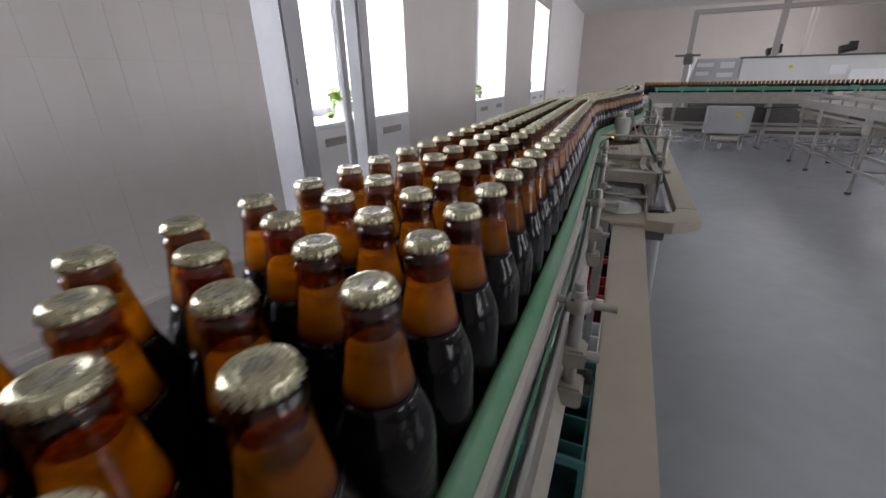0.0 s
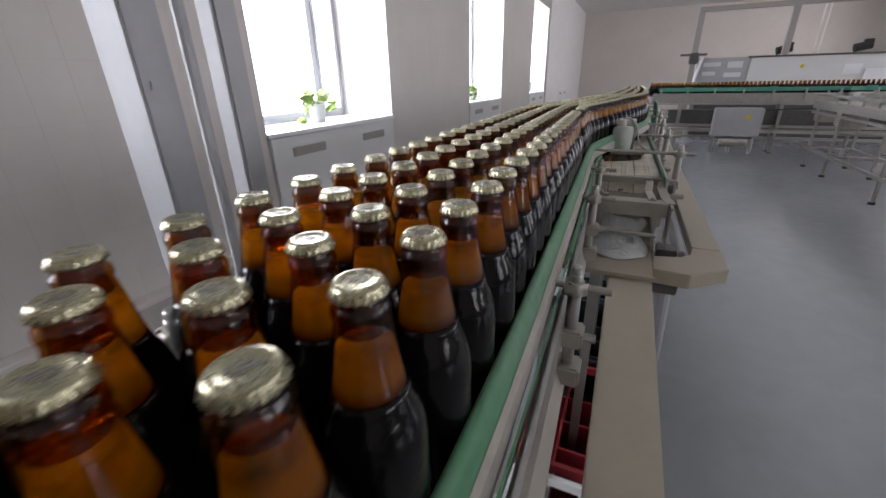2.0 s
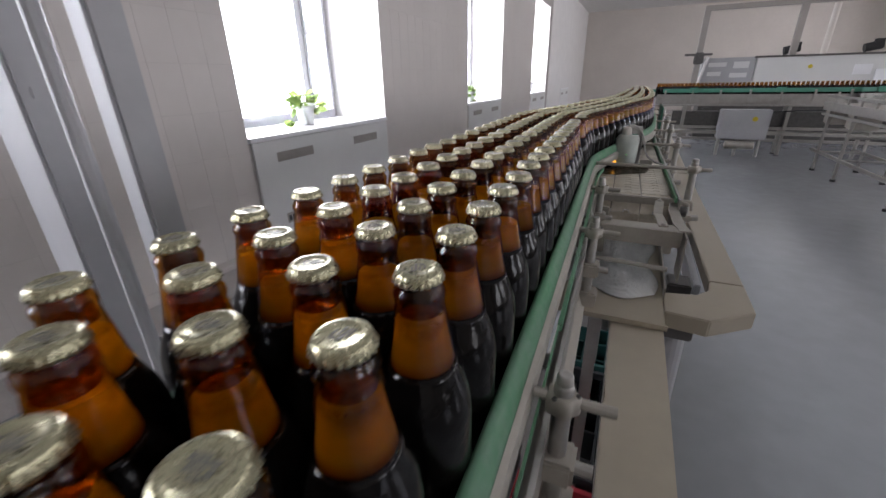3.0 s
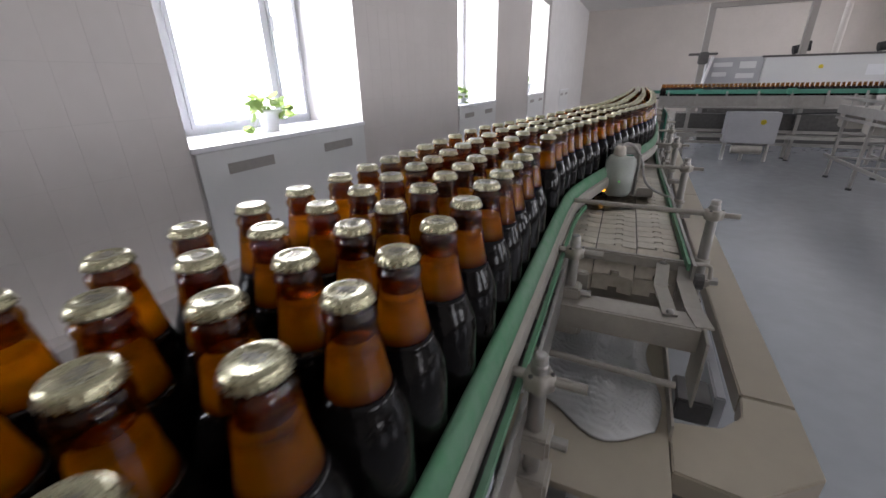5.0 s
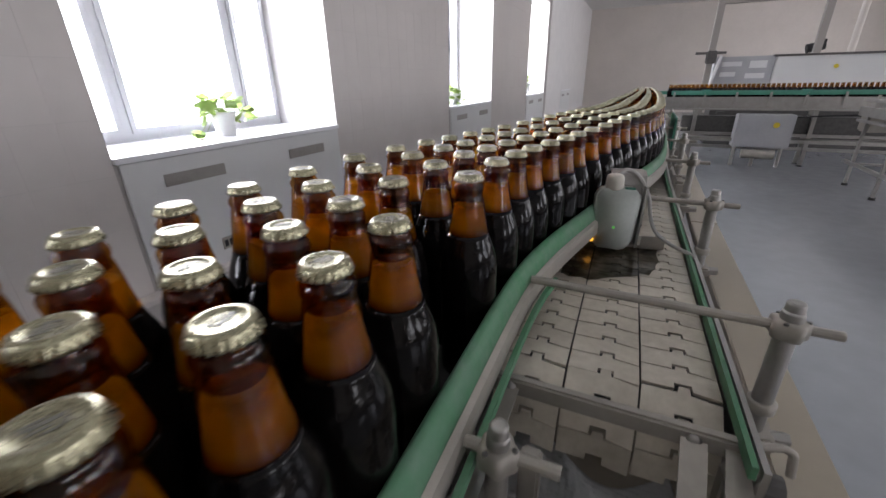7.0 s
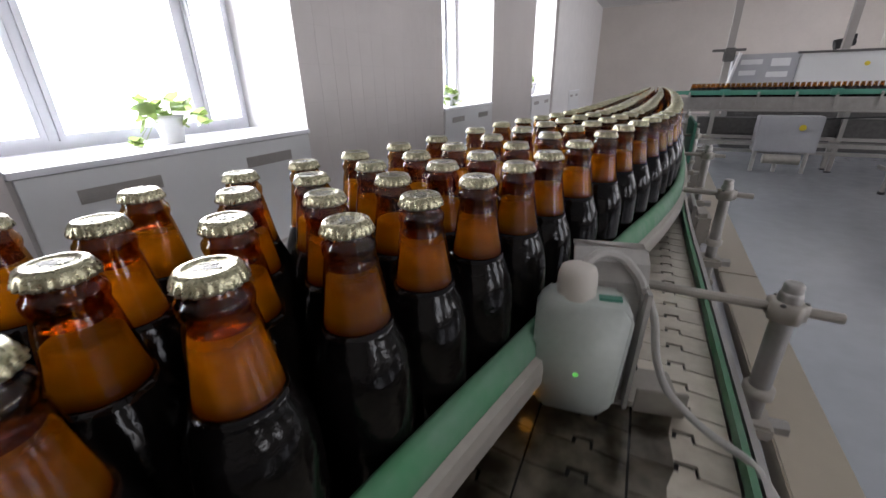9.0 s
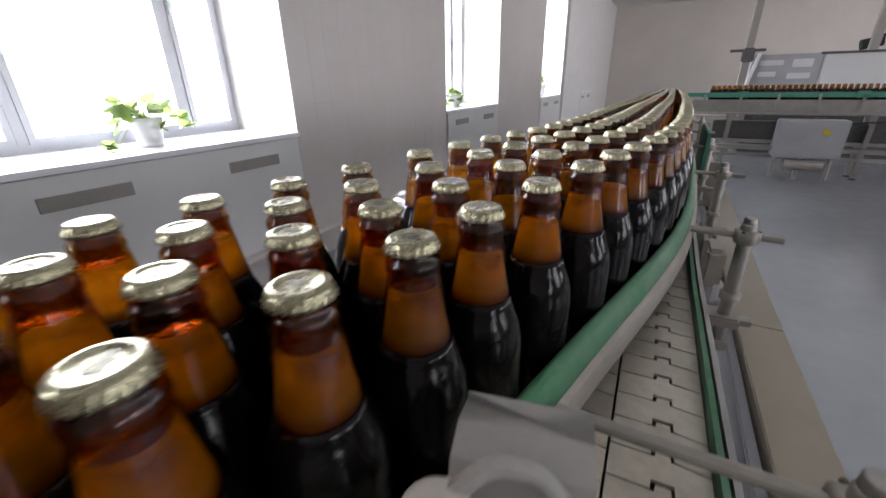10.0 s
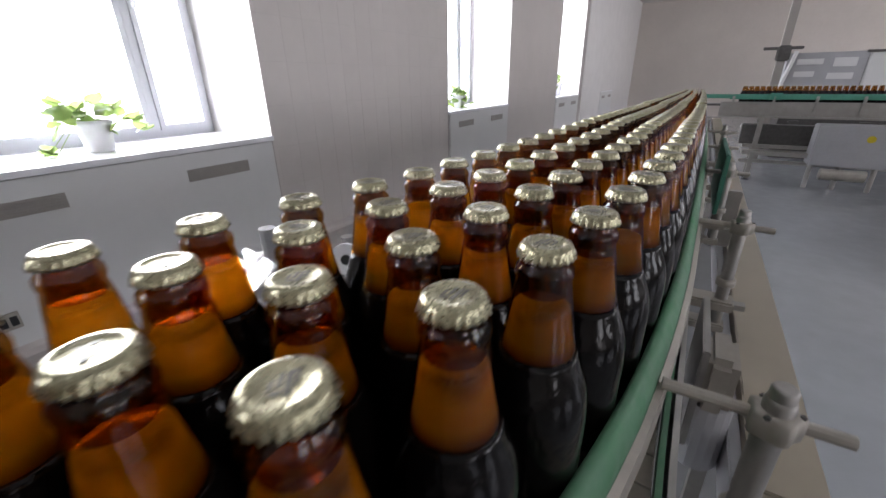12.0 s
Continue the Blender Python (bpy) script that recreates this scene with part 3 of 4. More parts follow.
def build_conveyor():
    root = thing("bottle_conveyor", "stainless steel bottle conveyor with green plastic guide rails", "conveyor")
    stretch(-1.5, 10.2, 0.145, CHAIN_Z - 0.012, rect(-0.17, 0.143, -0.012, 0.010), DARKSTEEL, "chain_bed", root, "dark chain bed", 0.1)
    # near guide rail: green wear strip in a steel channel
    stretch(-1.5, 9.9, -0.006, 1.214, [(-0.0088, -0.022), (0.006, -0.022), (0.0075, -0.004), (0.006, 0.008), (0.001, 0.018), (-0.005, 0.0235), (-0.0088, 0.021)], GREEN, "guide_rail", root, "scuffed green plastic guide rail", 0.03, True)
    stretch(-1.5, 9.9, -0.0190, 1.199, [(-0.005, -0.018), (0.002, -0.020), (0.0026, -0.003), (0.0008, 0.007), (-0.005, 0.011)], DULL, "rail_channel", root, "worn grey steel rail channel")
    stretch(-1.5, 1.30, -0.0275, 1.180, rect(-0.0012, 0.0015, -0.002, 0.002), GREEN, "lower_strip", root, "thin green wear strip")
    stretch(1.302, 2.40, -0.029, 1.178, rect(-0.003, 0.003, -0.006, 0.006), GREEN, "lower_strip", root, "thin green wear strip")
    # far guide rail
    stretch(-1.5, 9.9, CONV_BACK + 0.006, 1.200, rect(-0.006, 0.006, -0.016, 0.016), GREEN, "back_rail", root)
    stretch(-1.5, 9.9, CONV_BACK + 0.020, 1.140, rect(-0.004, 0.004, -0.09, 0.05), STEEL, "back_plate", root)
    # side frame, before the added lane begins
    stretch(-1.5, 2.10, -0.036, 1.128, rect(-0.003, 0.003, -0.045, 0.028), STEEL, "side_plate", root, "smooth stainless side plate")
    stretch(-1.5, 1.66, -0.034, 1.040, [(-0.016, -0.03), (0.016, -0.034), (0.017, -0.026), (-0.006, 0.040), (-0.016, 0.040)], DULL, "frame_flange", root)
    stretch(-1.5, 10.0, 0.145, 0.99, rect(-0.13, 0.13, -0.03, 0.0), DARKSTEEL, "under_pan", root, "", 0.15)
    for y in (-0.92, -0.40, 0.12, 0.635, 1.154, 1.66, 2.03):
        p = clamp_post(rail_x(y) + 0.050, y, 1.214, 0.19, root, rail_x(y) + 0.012, 0.0098)
        part("foot_bracket", box(-0.040, 0.022, -0.022, 0.022, 0.0, 0.035, 0.004), DULL, p)
        part("clamp_block", box(-0.020, 0.020, -0.020, 0.020, 0.07, 0.10, 0.004), DULL, p)
        part("clamp_screw", rod((0.018, 0, 0.085), (0.038, 0, 0.085), 0.007, 8), STEEL, p)
    for y in (2.31, 2.83, 3.36, 3.89, 4.42, 4.95, 5.5):
        x = {2.31: 0.207, 2.83: 0.194, 3.36: 0.197}.get(y, 0.205 if y < 5 else 0.225)
        p = clamp_post(x, y, 1.232, 0.245, root, rail_x(y + 0.03) + 0.014, 0.0112)
        part("foot_bracket", box(-0.055, 0.022, -0.024, 0.024, 0.055, 0.075, 0.004), DULL, p)
        part("foot_bracket", box(-0.05, 0.016, -0.018, 0.018, 0.005, 0.022, 0.003), DULL, p)
        part("clamp_screw", rod((0.012, 0, 0.063), (0.040, 0.004, 0.063), 0.010, 6), STEEL, p)
    for y in (0.3, 0.82, 1.34, 1.86, 2.38, 2.9, 3.42, 3.94):
        x = lane_point(float(np.interp(y, _y, _u)), CONV_BACK + 0.055).x
        p = clamp_post(x, y, 1.245, 0.2, root, None, 0.013)
        part("rod", pipe([(0.05, 0, 0.165), (-0.03, 0, 0.165)], 0.007), DULL, p)
    # legs down to the floor
    for y in (-0.9, 1.5, 3.9, 6.4, 9.0):
        for side in (0.01, 0.27):
            q = lane_point(float(np.interp(y, _y, _u)), side)
            leg = part("leg", box(q.x - 0.025, q.x + 0.025, y - 0.025, y + 0.025, 0.02, 0.97, 0.004), STEEL, root)
            part("levelling_foot", lathe([(0.045, 0), (0.045, 0.006), (0.012, 0.02), (0.012, 0.05)], 12), RUBBER, leg).matrix_basis = pose(q.x, y, 0)
    return root


build_conveyor()


# ---- the added lane of chain plates ----
def plate_mesh():
    w, p, g = 0.0416, 0.0381, 0.0010
    recess = [(-w, 0.0), (-0.0065, 0.0), (-0.0060, 0.0098), (0.0125, 0.0098), (0.0130, -0.0012), (w, -0.0052)]
    tab = [(-w, 0.0), (-0.0030, 0.0), (-0.0022, 0.0072), (0.0095, 0.0072), (0.0102, -0.0012), (w, -0.0052)]
    bm = bmesh.new()
    low = [(x, y + g) for x, y in recess]
    high = [(x, y + p - g) for x, y in tab][::-1]
    top = [bm.verts.new((x, y, 0)) for x, y in low + high]
    f = bm.faces.new(top)
    r = bmesh.ops.extrude_face_region(bm, geom=[f])
    for v in r["geom"]:
        if isinstance(v, bmesh.types.BMVert):
            v.co.z -= 0.0035
    bmesh.ops.recalc_face_normals(bm, faces=bm.faces[:])
    return mesh_of("chain_plate", bm, CHAIN)


def build_side_lane():
    root = thing("side_conveyor", "empty side lane of flat steel chain plates with green edge strip", "conveyor", pose(0, 0, 0))
    line = [(0.1555 - 0.0262 * min(max(y - 2.245, -0.1), 1.05), y) for y in np.arange(2.14, 5.6, 0.1)]
    part("edge_strip", sweep([(x, y, CHAIN_Z + 0.014) for x, y in line], rect(-0.0026, 0.0030, -0.008, 0.007)), GREEN, root, "green plastic edge strip")
    part("edge_plate", sweep([(x + 0.010, y, CHAIN_Z - 0.02) for x, y in line], rect(-0.003, 0.003, -0.06, 0.038)), STEEL, root)
    part("lane_pan", sweep([(x - 0.14, y, CHAIN_Z - 0.05) for x, y in line[1:]], rect(-0.14, 0.14, -0.006, 0.0)), DARKSTEEL, root)
    part("end_bar", box(-0.110, 0.172, 2.178, 2.192, 1.118, 1.142, 0.003), DULL, root, "bolted tan cross bar")
    for x in (-0.075, 0.118):
        part("bolt", lathe([(0.0085, 0), (0.009, 0.001), (0.0075, 0.005), (0.003, 0.006)], 10), STEEL, root, "", True).matrix_basis = pose(x, 2.178, 1.130, 90)
    part("cable_end", pipe([(0.165, 2.188, 1.135), (0.196, 2.200, 1.134), (0.206, 2.200, 1.130), (0.208, 2.196, 1.105)], 0.0042, rounds=4), DULL, root)
    part("channel", box(-0.096, 0.172, 1.986, 2.040, 1.099, 1.104, 0.002), DULL, root)
    part("channel_web", box(-0.096, 0.172, 1.981, 1.9855, 1.060, 1.104), DULL, root, "folded tan cross channel")
    for px, foot in ((0.118, 0.127), (-0.075, -0.080)):
        part("arm", sweep([(px, 2.176, 1.132), (px - 0.001, 2.150, 1.122), (px - 0.003, 2.115, 1.109), ((px + foot) / 2, 2.06, 1.107), (foot, 2.010, 1.107)], rect(-0.012, 0.012, -0.002, 0.002)), DULL, root, "bent flat steel arm")
        part("bolt", lathe([(0.0065, 0), (0.007, 0.001), (0.006, 0.005), (0.002, 0.006)], 8), STEEL, root, "", True).matrix_basis = pose(foot, 2.016, 1.109)
    part("side_bracket", sweep([(0.160, 2.178, 1.130), (0.156, 2.135, 1.118), (0.166, 2.05, 1.106), (0.178, 1.992, 1.104)], rect(-0.014, 0.014, -0.002, 0.002)), DULL, root, "folded tan side plate")
    part("side_web", box(0.176, 0.180, 1.945, 2.035, 0.975, 1.104, 0.0015), DULL, root)
    part("hinge", rod((0.176, 2.165, 1.11), (0.192, 2.165, 1.11), 0.016, 12), DARKSTEEL, root, "dark hinge knuckle")
    part("cross_rod", pipe([(-0.105, 1.945, 1.020), (0.150, 1.955, 1.006)], 0.0065), DULL, root)
    for x in (-0.105, -0.03):
        part("upright", box(x - 0.011, x + 0.011, 2.095, 2.115, 0.96, 1.12, 0.003), DULL, root)
    part("upright", box(0.150, 0.176, 2.17, 2.195, 0.965, 1.10, 0.003), DULL, root)
    me = plate_mesh()
    base = pose(0.153, 2.245, CHAIN_Z, 0, 0, 1.45)
    for c in range(3):
        for r in range(-3, 56):
            o = new("chain_plate", me)
            o.parent = root
            m = pose(-0.0425 - 0.0857 * c, r * 0.0381 + (0.006, 0.0, 0.004)[c], 0)
            if r < 0:
                k = -r
                m = pose(-0.0425 - 0.0857 * c, 0.002 - (0.0330, 0.0537, 0.0577)[k - 1], -(0.019, 0.051, 0.089)[k - 1], 30 + 27 * (k - 1))
            o.matrix_basis = base @ m
    return root


build_side_lane()


def build_drip_tray():
    root = thing("drip_tray", "beige sheet-metal tray below the conveyor end", "tray")
    part("tray_floor", box(-0.13, 0.145, 1.73, 2.60, 0.952, 0.958), DUCT, root)
    part("tray_rim", box(0.145, 0.149, 1.88, 2.60, 0.952, 0.985), DULL, root)
    part("tray_rim", box(-0.13, 0.149, 1.726, 1.73, 0.952, 0.965), DUCT, root)
    for y in (1.78, 2.42):
        part("tray_leg", box(-0.02, 0.01, y - 0.015, y + 0.015, 0, 0.952), STEEL, root)
    # crumpled film lying in the tray
    film = thing("plastic_film", "crumpled clear plastic film lying in the tray", "plastic film", kind="")
    bm = bmesh.new()
    n = 110
    grid = []
    for i in range(n):
        row = []
        for j in range(n):
            u, v = i / (n - 1), j / (n - 1)
            x, y = -0.120 + 0.245 * u + 0.012 * math.sin(9 * v), 1.86 + 0.40 * v + 0.03 * math.sin(7 * u)
            e = min(u, 1 - u, v, 1 - v)
            fold = math.sin((y + 0.25 * x) * 250 + 2.6 * noise.noise((x * 16, y * 9, 9)) + 1.2 * noise.noise((x * 50, y * 22, 3)))
            h = 0.014 * (1 - abs(fold)) ** 0.9 * (1 + 0.8 * noise.noise((x * 22, y * 14, 1))) + 0.014 * noise.noise((x * 9, y * 7, 0)) + 0.0035 * abs(noise.noise((x * 60, y * 60, 5)))
            row.append(bm.verts.new((x, y, 0.962 + max(0, h + 0.010) * min(1, e * 9))))
        grid.append(row)
    for i in range(n - 1):
        for j in range(n - 1):
            bm.faces.new((grid[i][j], grid[i + 1][j], grid[i + 1][j + 1], grid[i][j + 1]))
    bmesh.ops.solidify(bm, geom=bm.faces[:], thickness=0.0008)
    part("sheet", bm, FILM, film, "", True)


build_drip_tray()


def build_duct():
    root = thing("cable_duct", "beige sheet-metal cable duct running beside the conveyor", "cable duct")
    z0, z1 = 0.905, 0.95

    def slab(name, pts, label=""):
        bm = bmesh.new()
        f = bm.faces.new([bm.verts.new((x, y, z0)) for x, y in pts])
        r = bmesh.ops.extrude_face_region(bm, geom=[f])
        for v in r["geom"]:
            if isinstance(v, bmesh.types.BMVert):
                v.co.z = z1
        bmesh.ops.recalc_face_normals(bm, faces=bm.faces[:])
        bmesh.ops.bevel(bm, geom=bm.edges[:], offset=0.0025, segments=2, affect="EDGES")
        return part(name, bm, DUCT, root, label)

    slab("near_cover", [(0.053, -1.6), (0.145, -1.6), (0.143, 1.785), (0.030, 1.758), (0.046, 0.6)])
    slab("end_cover", [(0.028, 1.7605), (0.143, 1.7875), (0.147, 1.93), (0.075, 1.93), (0.020, 1.87)])
    slab("bend_cover", [(0.1495, 1.825), (0.245, 1.815), (0.350, 1.897), (0.352, 2.045), (0.270, 2.045), (0.262, 1.988), (0.228, 1.948), (0.1495, 1.93)])
    slab("far_cover", [(0.270, 2.048), (0.352, 2.048), (0.345, 3.55), (0.256, 3.55)])
    slab("far_cover", [(0.256, 3.553), (0.345, 3.553), (0.36, 6.4), (0.27, 6.4)])
    slab("far_cover", [(0.27, 6.403), (0.36, 6.403), (0.36, 9.8), (0.27, 9.8)])
    part("hanger", box(0.160, 0.225, 1.85, 1.93, 0.86, 0.905, 0.004), DARKSTEEL, root)
    part("bracket_box", box(0.165, 0.225, 2.00, 2.075, 0.895, 0.945, 0.004), DARKSTEEL, root, "dark steel bracket box")
    part("side_beam", box(0.236, 0.255, 2.05, 9.8, 0.855, 0.93, 0.003), GREYPAINT, root, "grey painted side beam")
    part("side_lip", box(0.0505, 0.0525, -1.6, 1.70, 0.86, 0.904), STEEL, root)
    part("leg", rod((0.19, 1.88, 0.9), (0.245, 2.14, 0.0), 0.026, 14), GREYPAINT, root, "grey slanting leg")
    for y in (-1.2, 4.2, 6.9, 9.5):
        part("leg", box(0.09 if y < 2 else 0.29, 0.13 if y < 2 else 0.33, y - 0.02, y + 0.02, 0, 0.905), STEEL, root)


build_duct()


def build_sensor():
    root = thing("photo_sensor", "milky white sensor box with cream cable gland and amber light", "sensor", pose(0.004, 2.672, CHAIN_Z, 0, 0, 12) @ Matrix.Scale(1.06, 4))
    bm = bmesh.new()
    outline = [(-0.046, 0.030), (-0.034, 0.008), (0.016, 0.004), (0.030, 0.020), (0.036, 0.112), (0.026, 0.126), (-0.030, 0.128), (-0.044, 0.114)]
    ends = bmesh.ops.extrude_face_region(bm, geom=[bm.faces.new([bm.verts.new((px, -0.020, pz)) for px, pz in outline])])
    bmesh.ops.translate(bm, vec=(0, 0.036, 0), verts=[v for v in ends["geom"] if isinstance(v, bmesh.types.BMVert)])
    bmesh.ops.recalc_face_normals(bm, faces=bm.faces[:])
    bmesh.ops.bevel(bm, geom=bm.edges[:], offset=0.0038, segments=3, affect="EDGES")
    part("housing", bm, JUGM, root, "milky white plastic housing with cut corners", True)
    g = part("gland", lathe([(0.0150, 0), (0.0165, 0.003), (0.0168, 0.008), (0.0162, 0.020), (0.0145, 0.026), (0.0100, 0.0285), (0.004, 0.029)], 20), CAPJ, root, "cream plastic cable gland", True)
    g.matrix_basis = pose(-0.012, -0.003, 0.124)
    part("seal", box(0.006, 0.024, -0.015, -0.008, 0.1262, 0.1290), TEAL, root)
    part("bracket", sweep([(0.018, 0.022, 0.0), (0.018, 0.022, 0.128), (0.018, 0.028, 0.143), (0.018, 0.042, 0.150), (0.018, 0.064, 0.148)], rect(-0.032, 0.032, -0.002, 0.002), up=(0, 1, 0.1)), BRACKET, root, "pale grey bent bracket plate")
    side = part("bracket_side", sweep([(0.044, 0.018, 0.004), (0.046, 0.018, 0.06), (0.048, 0.018, 0.128)], rect(-0.0018, 0.0018, -0.018, 0.030), up=(0, 1, 0)), BRACKET, root)
    for z in (0.05, 0.075, 0.10):
        part("slot", rod((0.0488, 0.006, z), (0.0496, 0.006, z), 0.003, 8), RUBBER, side)
    part("strap", pipe([(-0.010, 0.004, 0.147), (0.006, 0.016, 0.158), (0.026, 0.022, 0.152), (0.044, 0.018, 0.132), (0.050, 0.014, 0.100)], 0.0046, 8, rounds=4), BRACKET, root, "pale plastic strap over the top")
    part("base_plate", box(-0.010, 0.096, 0.004, 0.062, 0.003, 0.009, 0.002), DULL, root)
    part("base_lip", box(0.052, 0.096, 0.000, 0.004, 0.003, 0.030, 0.001), DULL, root)
    part("cable", pipe([(0.046, 0.014, 0.128), (0.056, 0.006, 0.105), (0.060, -0.004, 0.07), (0.070, -0.016, 0.045), (0.096, -0.036, 0.028), (0.128, -0.055, 0.020), (0.140, -0.072, 0.004)], 0.0034, rounds=5), BRACKET, root, "pale grey cable")
    part("amber_light", lathe([(0.001, -0.003), (0.006, 0.0), (0.0068, 0.005), (0.003, 0.011)], 12), AMBERLED, root, "glowing amber light").matrix_basis = pose(-0.0455, -0.016, 0.022)
    part("green_light", lathe([(0.001, -0.001), (0.0028, 0.0), (0.001, 0.001)], 8), GREENLED, root, "small green light").matrix_basis = pose(-0.006, -0.0203, 0.052, 90)


build_sensor()


def build_puddle():
    """Drips under the sensor have left dark water on the chain."""
    root = thing("water_puddle", "dark dirty water film lying on the steel chain plates", "puddle")
    rng = random.Random(21)
    bm = bmesh.new()
    ring = []
    for k in range(36):
        a = 2 * math.pi * k / 36
        rx, ry = 0.085 + rng.uniform(-0.007, 0.006), 0.112 + rng.uniform(-0.012, 0.010)
        sx, sy = math.copysign(abs(math.cos(a)) ** 0.6, math.cos(a)), math.copysign(abs(math.sin(a)) ** 0.6, math.sin(a))
        ring.append(bm.verts.new((0.010 + rx * sx, 2.628 + ry * sy + 0.5 * rx * sx, CHAIN_Z + 0.0021)))
    bm.faces.new(ring)
    part("water_film", bm, WATER, root)


build_puddle()


# ---- crates on a low conveyor below ----
def build_crates():
    low = thing("crate_conveyor", "low grey steel conveyor carrying crates near the floor", "conveyor")
    part("belt", box(-0.20, 0.22, -3.5, 9.0, 0.085, 0.10), DARKSTEEL, low)
    for x in (-0.225, 0.22):
        part("side_rail", box(x, x + 0.02, -3.5, 9.0, 0.06, 0.16, 0.003), STEEL, low)
    for y in (-3, -1, 1, 3, 5, 7):
        part("foot", box(-0.2, 0.2, y, y + 0.06, 0, 0.085), STEEL, low)
    order = (TEALP, WHITEP, RED, BLACKP, TEALP, WHITEP, TEALP, RED, WHITEP, BLACKP)
    names = {TEALP: "dark teal", WHITEP: "white", RED: "red", BLACKP: "black"}
    for i, mat in enumerate(order):
        word = names[mat]
        c = thing("bottle_crate", word + " plastic bottle crate riding on the low conveyor", "crate", group="crates on the low conveyor")
        hx, hy, h = 0.15, 0.255, 0.27
        for s in (-1, 1):
            for axis in (0, 1):
                half = hx if axis else hy
                for k0, k1, z0, z1 in ((-half, half, 0.0, 0.05), (-half, half, h - 0.03, h), (-half, -half * 0.8, 0.05, h - 0.03), (half * 0.8, half, 0.05, h - 0.03), (-half * 0.4, -half * 0.28, 0.05, h - 0.03), (half * 0.28, half * 0.4, 0.05, h - 0.03)):
                    if axis:
                        part("crate_bar", box(k0, k1, s * hy - 0.008, s * hy + 0.008, z0, z1), mat, c)
                    else:
                        part("crate_bar", box(s * hx - 0.008, s * hx + 0.008, k0, k1, z0, z1), mat, c)
        for k in range(1, 4):
            part("divider", box(-hx + 0.01, hx - 0.01, -hy + k * hy / 2 - 0.004, -hy + k * hy / 2 + 0.004, 0.01, 0.20), mat, c)
        for k in (-1, 1):
            part("divider", box(k * 0.05 - 0.004, k * 0.05 + 0.004, -hy + 0.01, hy - 0.01, 0.01, 0.20), mat, c)
        part("crate_floor", box(-hx, hx, -hy, hy, 0.0, 0.008), mat, c)
        y0 = 1.36 + 0.56 * i
        MOVERS.append((c, [(t, pose(0.0, y0 - 0.34 * t, 0.101)) for t in (0, 4, 8, 12)]))


build_crates()


# ---- columns beside the line ----
def build_column(name, x0, x1, y0, y1, label):
    c = thing(name, label, "column")
    part("shaft", box(x0, x1, y0, y1, 0.012, ROOM_Z, 0.006), GREYPAINT, c)
    part("foot_plate", box(x0 - 0.04, x1 + 0.04, y0 - 0.04, y1 + 0.04, 0, 0.012, 0.003), GREYPAINT, c)
    return c


col = build_column("steel_column", -1.102, -0.976, 1.20, 1.287, "grey painted square steel column beside the conveyor")
part("clip", box(-0.976, -0.970, 1.22, 1.27, 1.47, 1.49, 0.002), GREYPAINT, col)
build_column("steel_column", -0.759, -0.708, 1.208, 1.264, "slim grey painted steel column")
cnd = thing("conduit", "thin grey conduit pipe running up between the columns", "pipe")
part("tube", pipe([(-0.739, 1.161, 0), (-0.739, 1.161, ROOM_Z)], 0.012), GREYPAINT, cnd)


# ---- small fittings ----
for y in (3.34, 3.62):
    so = thing("wall_socket", "small dark grey wall socket below the window", "socket")
    part("plate", box(WALL_X + 0.022, WALL_X + 0.032, y - 0.045, y + 0.045, 0.35, 0.44, 0.003), DULL, so)
    for dy in (-0.02, 0.02):
        part("insert", box(WALL_X + 0.0325, WALL_X + 0.038, y + dy - 0.014, y + dy + 0.014, 0.37, 0.42, 0.002), RUBBER, so)
rf = thing("reflector", "round white reflector on a grey post behind the bottles", "reflector")
part("post", rod((-0.42, 3.52, 0), (-0.42, 3.52, 1.20), 0.012, 10), STEEL, rf)
part("disc", rod((-0.405, 3.500, 1.165), (-0.402, 3.494, 1.166), 0.030, 20), SILL, rf, "white round disc")
part("disc_hub", rod((-0.402, 3.494, 1.166), (-0.4005, 3.491, 1.166), 0.010, 12), RUBBER, rf)
cl = thing("clear_cover", "bent clear plastic cover lying behind the bottles", "plastic cover")
part("cover", sweep([(-0.46, 3.30, 1.17), (-0.45, 3.36, 1.215), (-0.44, 3.44, 1.20), (-0.43, 3.48, 1.14)], rect(-0.05, 0.05, -0.001, 0.001)), GLASS, cl, "", True)
part("cover_post", rod((-0.45, 3.38, 0), (-0.45, 3.38, 1.255), 0.013, 12), GREYPAINT, cl)


# ---- potted plants on the sills ----
def leaf_mesh():
    bm = bmesh.new()
    pts = [(0, 0), (0.018, 0.006), (0.03, 0.022), (0.028, 0.040), (0.014, 0.056), (0, 0.066)]
    mid = [bm.verts.new((0, y, 0.004 - 3.0 * (y - 0.03) ** 2)) for y in (0, 0.02, 0.045, 0.066)]
    for s in (-1, 1):
        rim = [bm.verts.new((s * x, y, -0.006 - 2.5 * (y - 0.03) ** 2)) for x, y in pts[1:5]]
        bm.faces.new((mid[0], rim[0], mid[1]))
        bm.faces.new((mid[1], rim[0], rim[1], rim[2], mid[2]))
        bm.faces.new((mid[2], rim[2], rim[3], mid[3]))
    bmesh.ops.recalc_face_normals(bm, faces=bm.faces[:])
    return mesh_of("leaf", bm, LEAF, True)


LEAF_MESH = leaf_mesh()


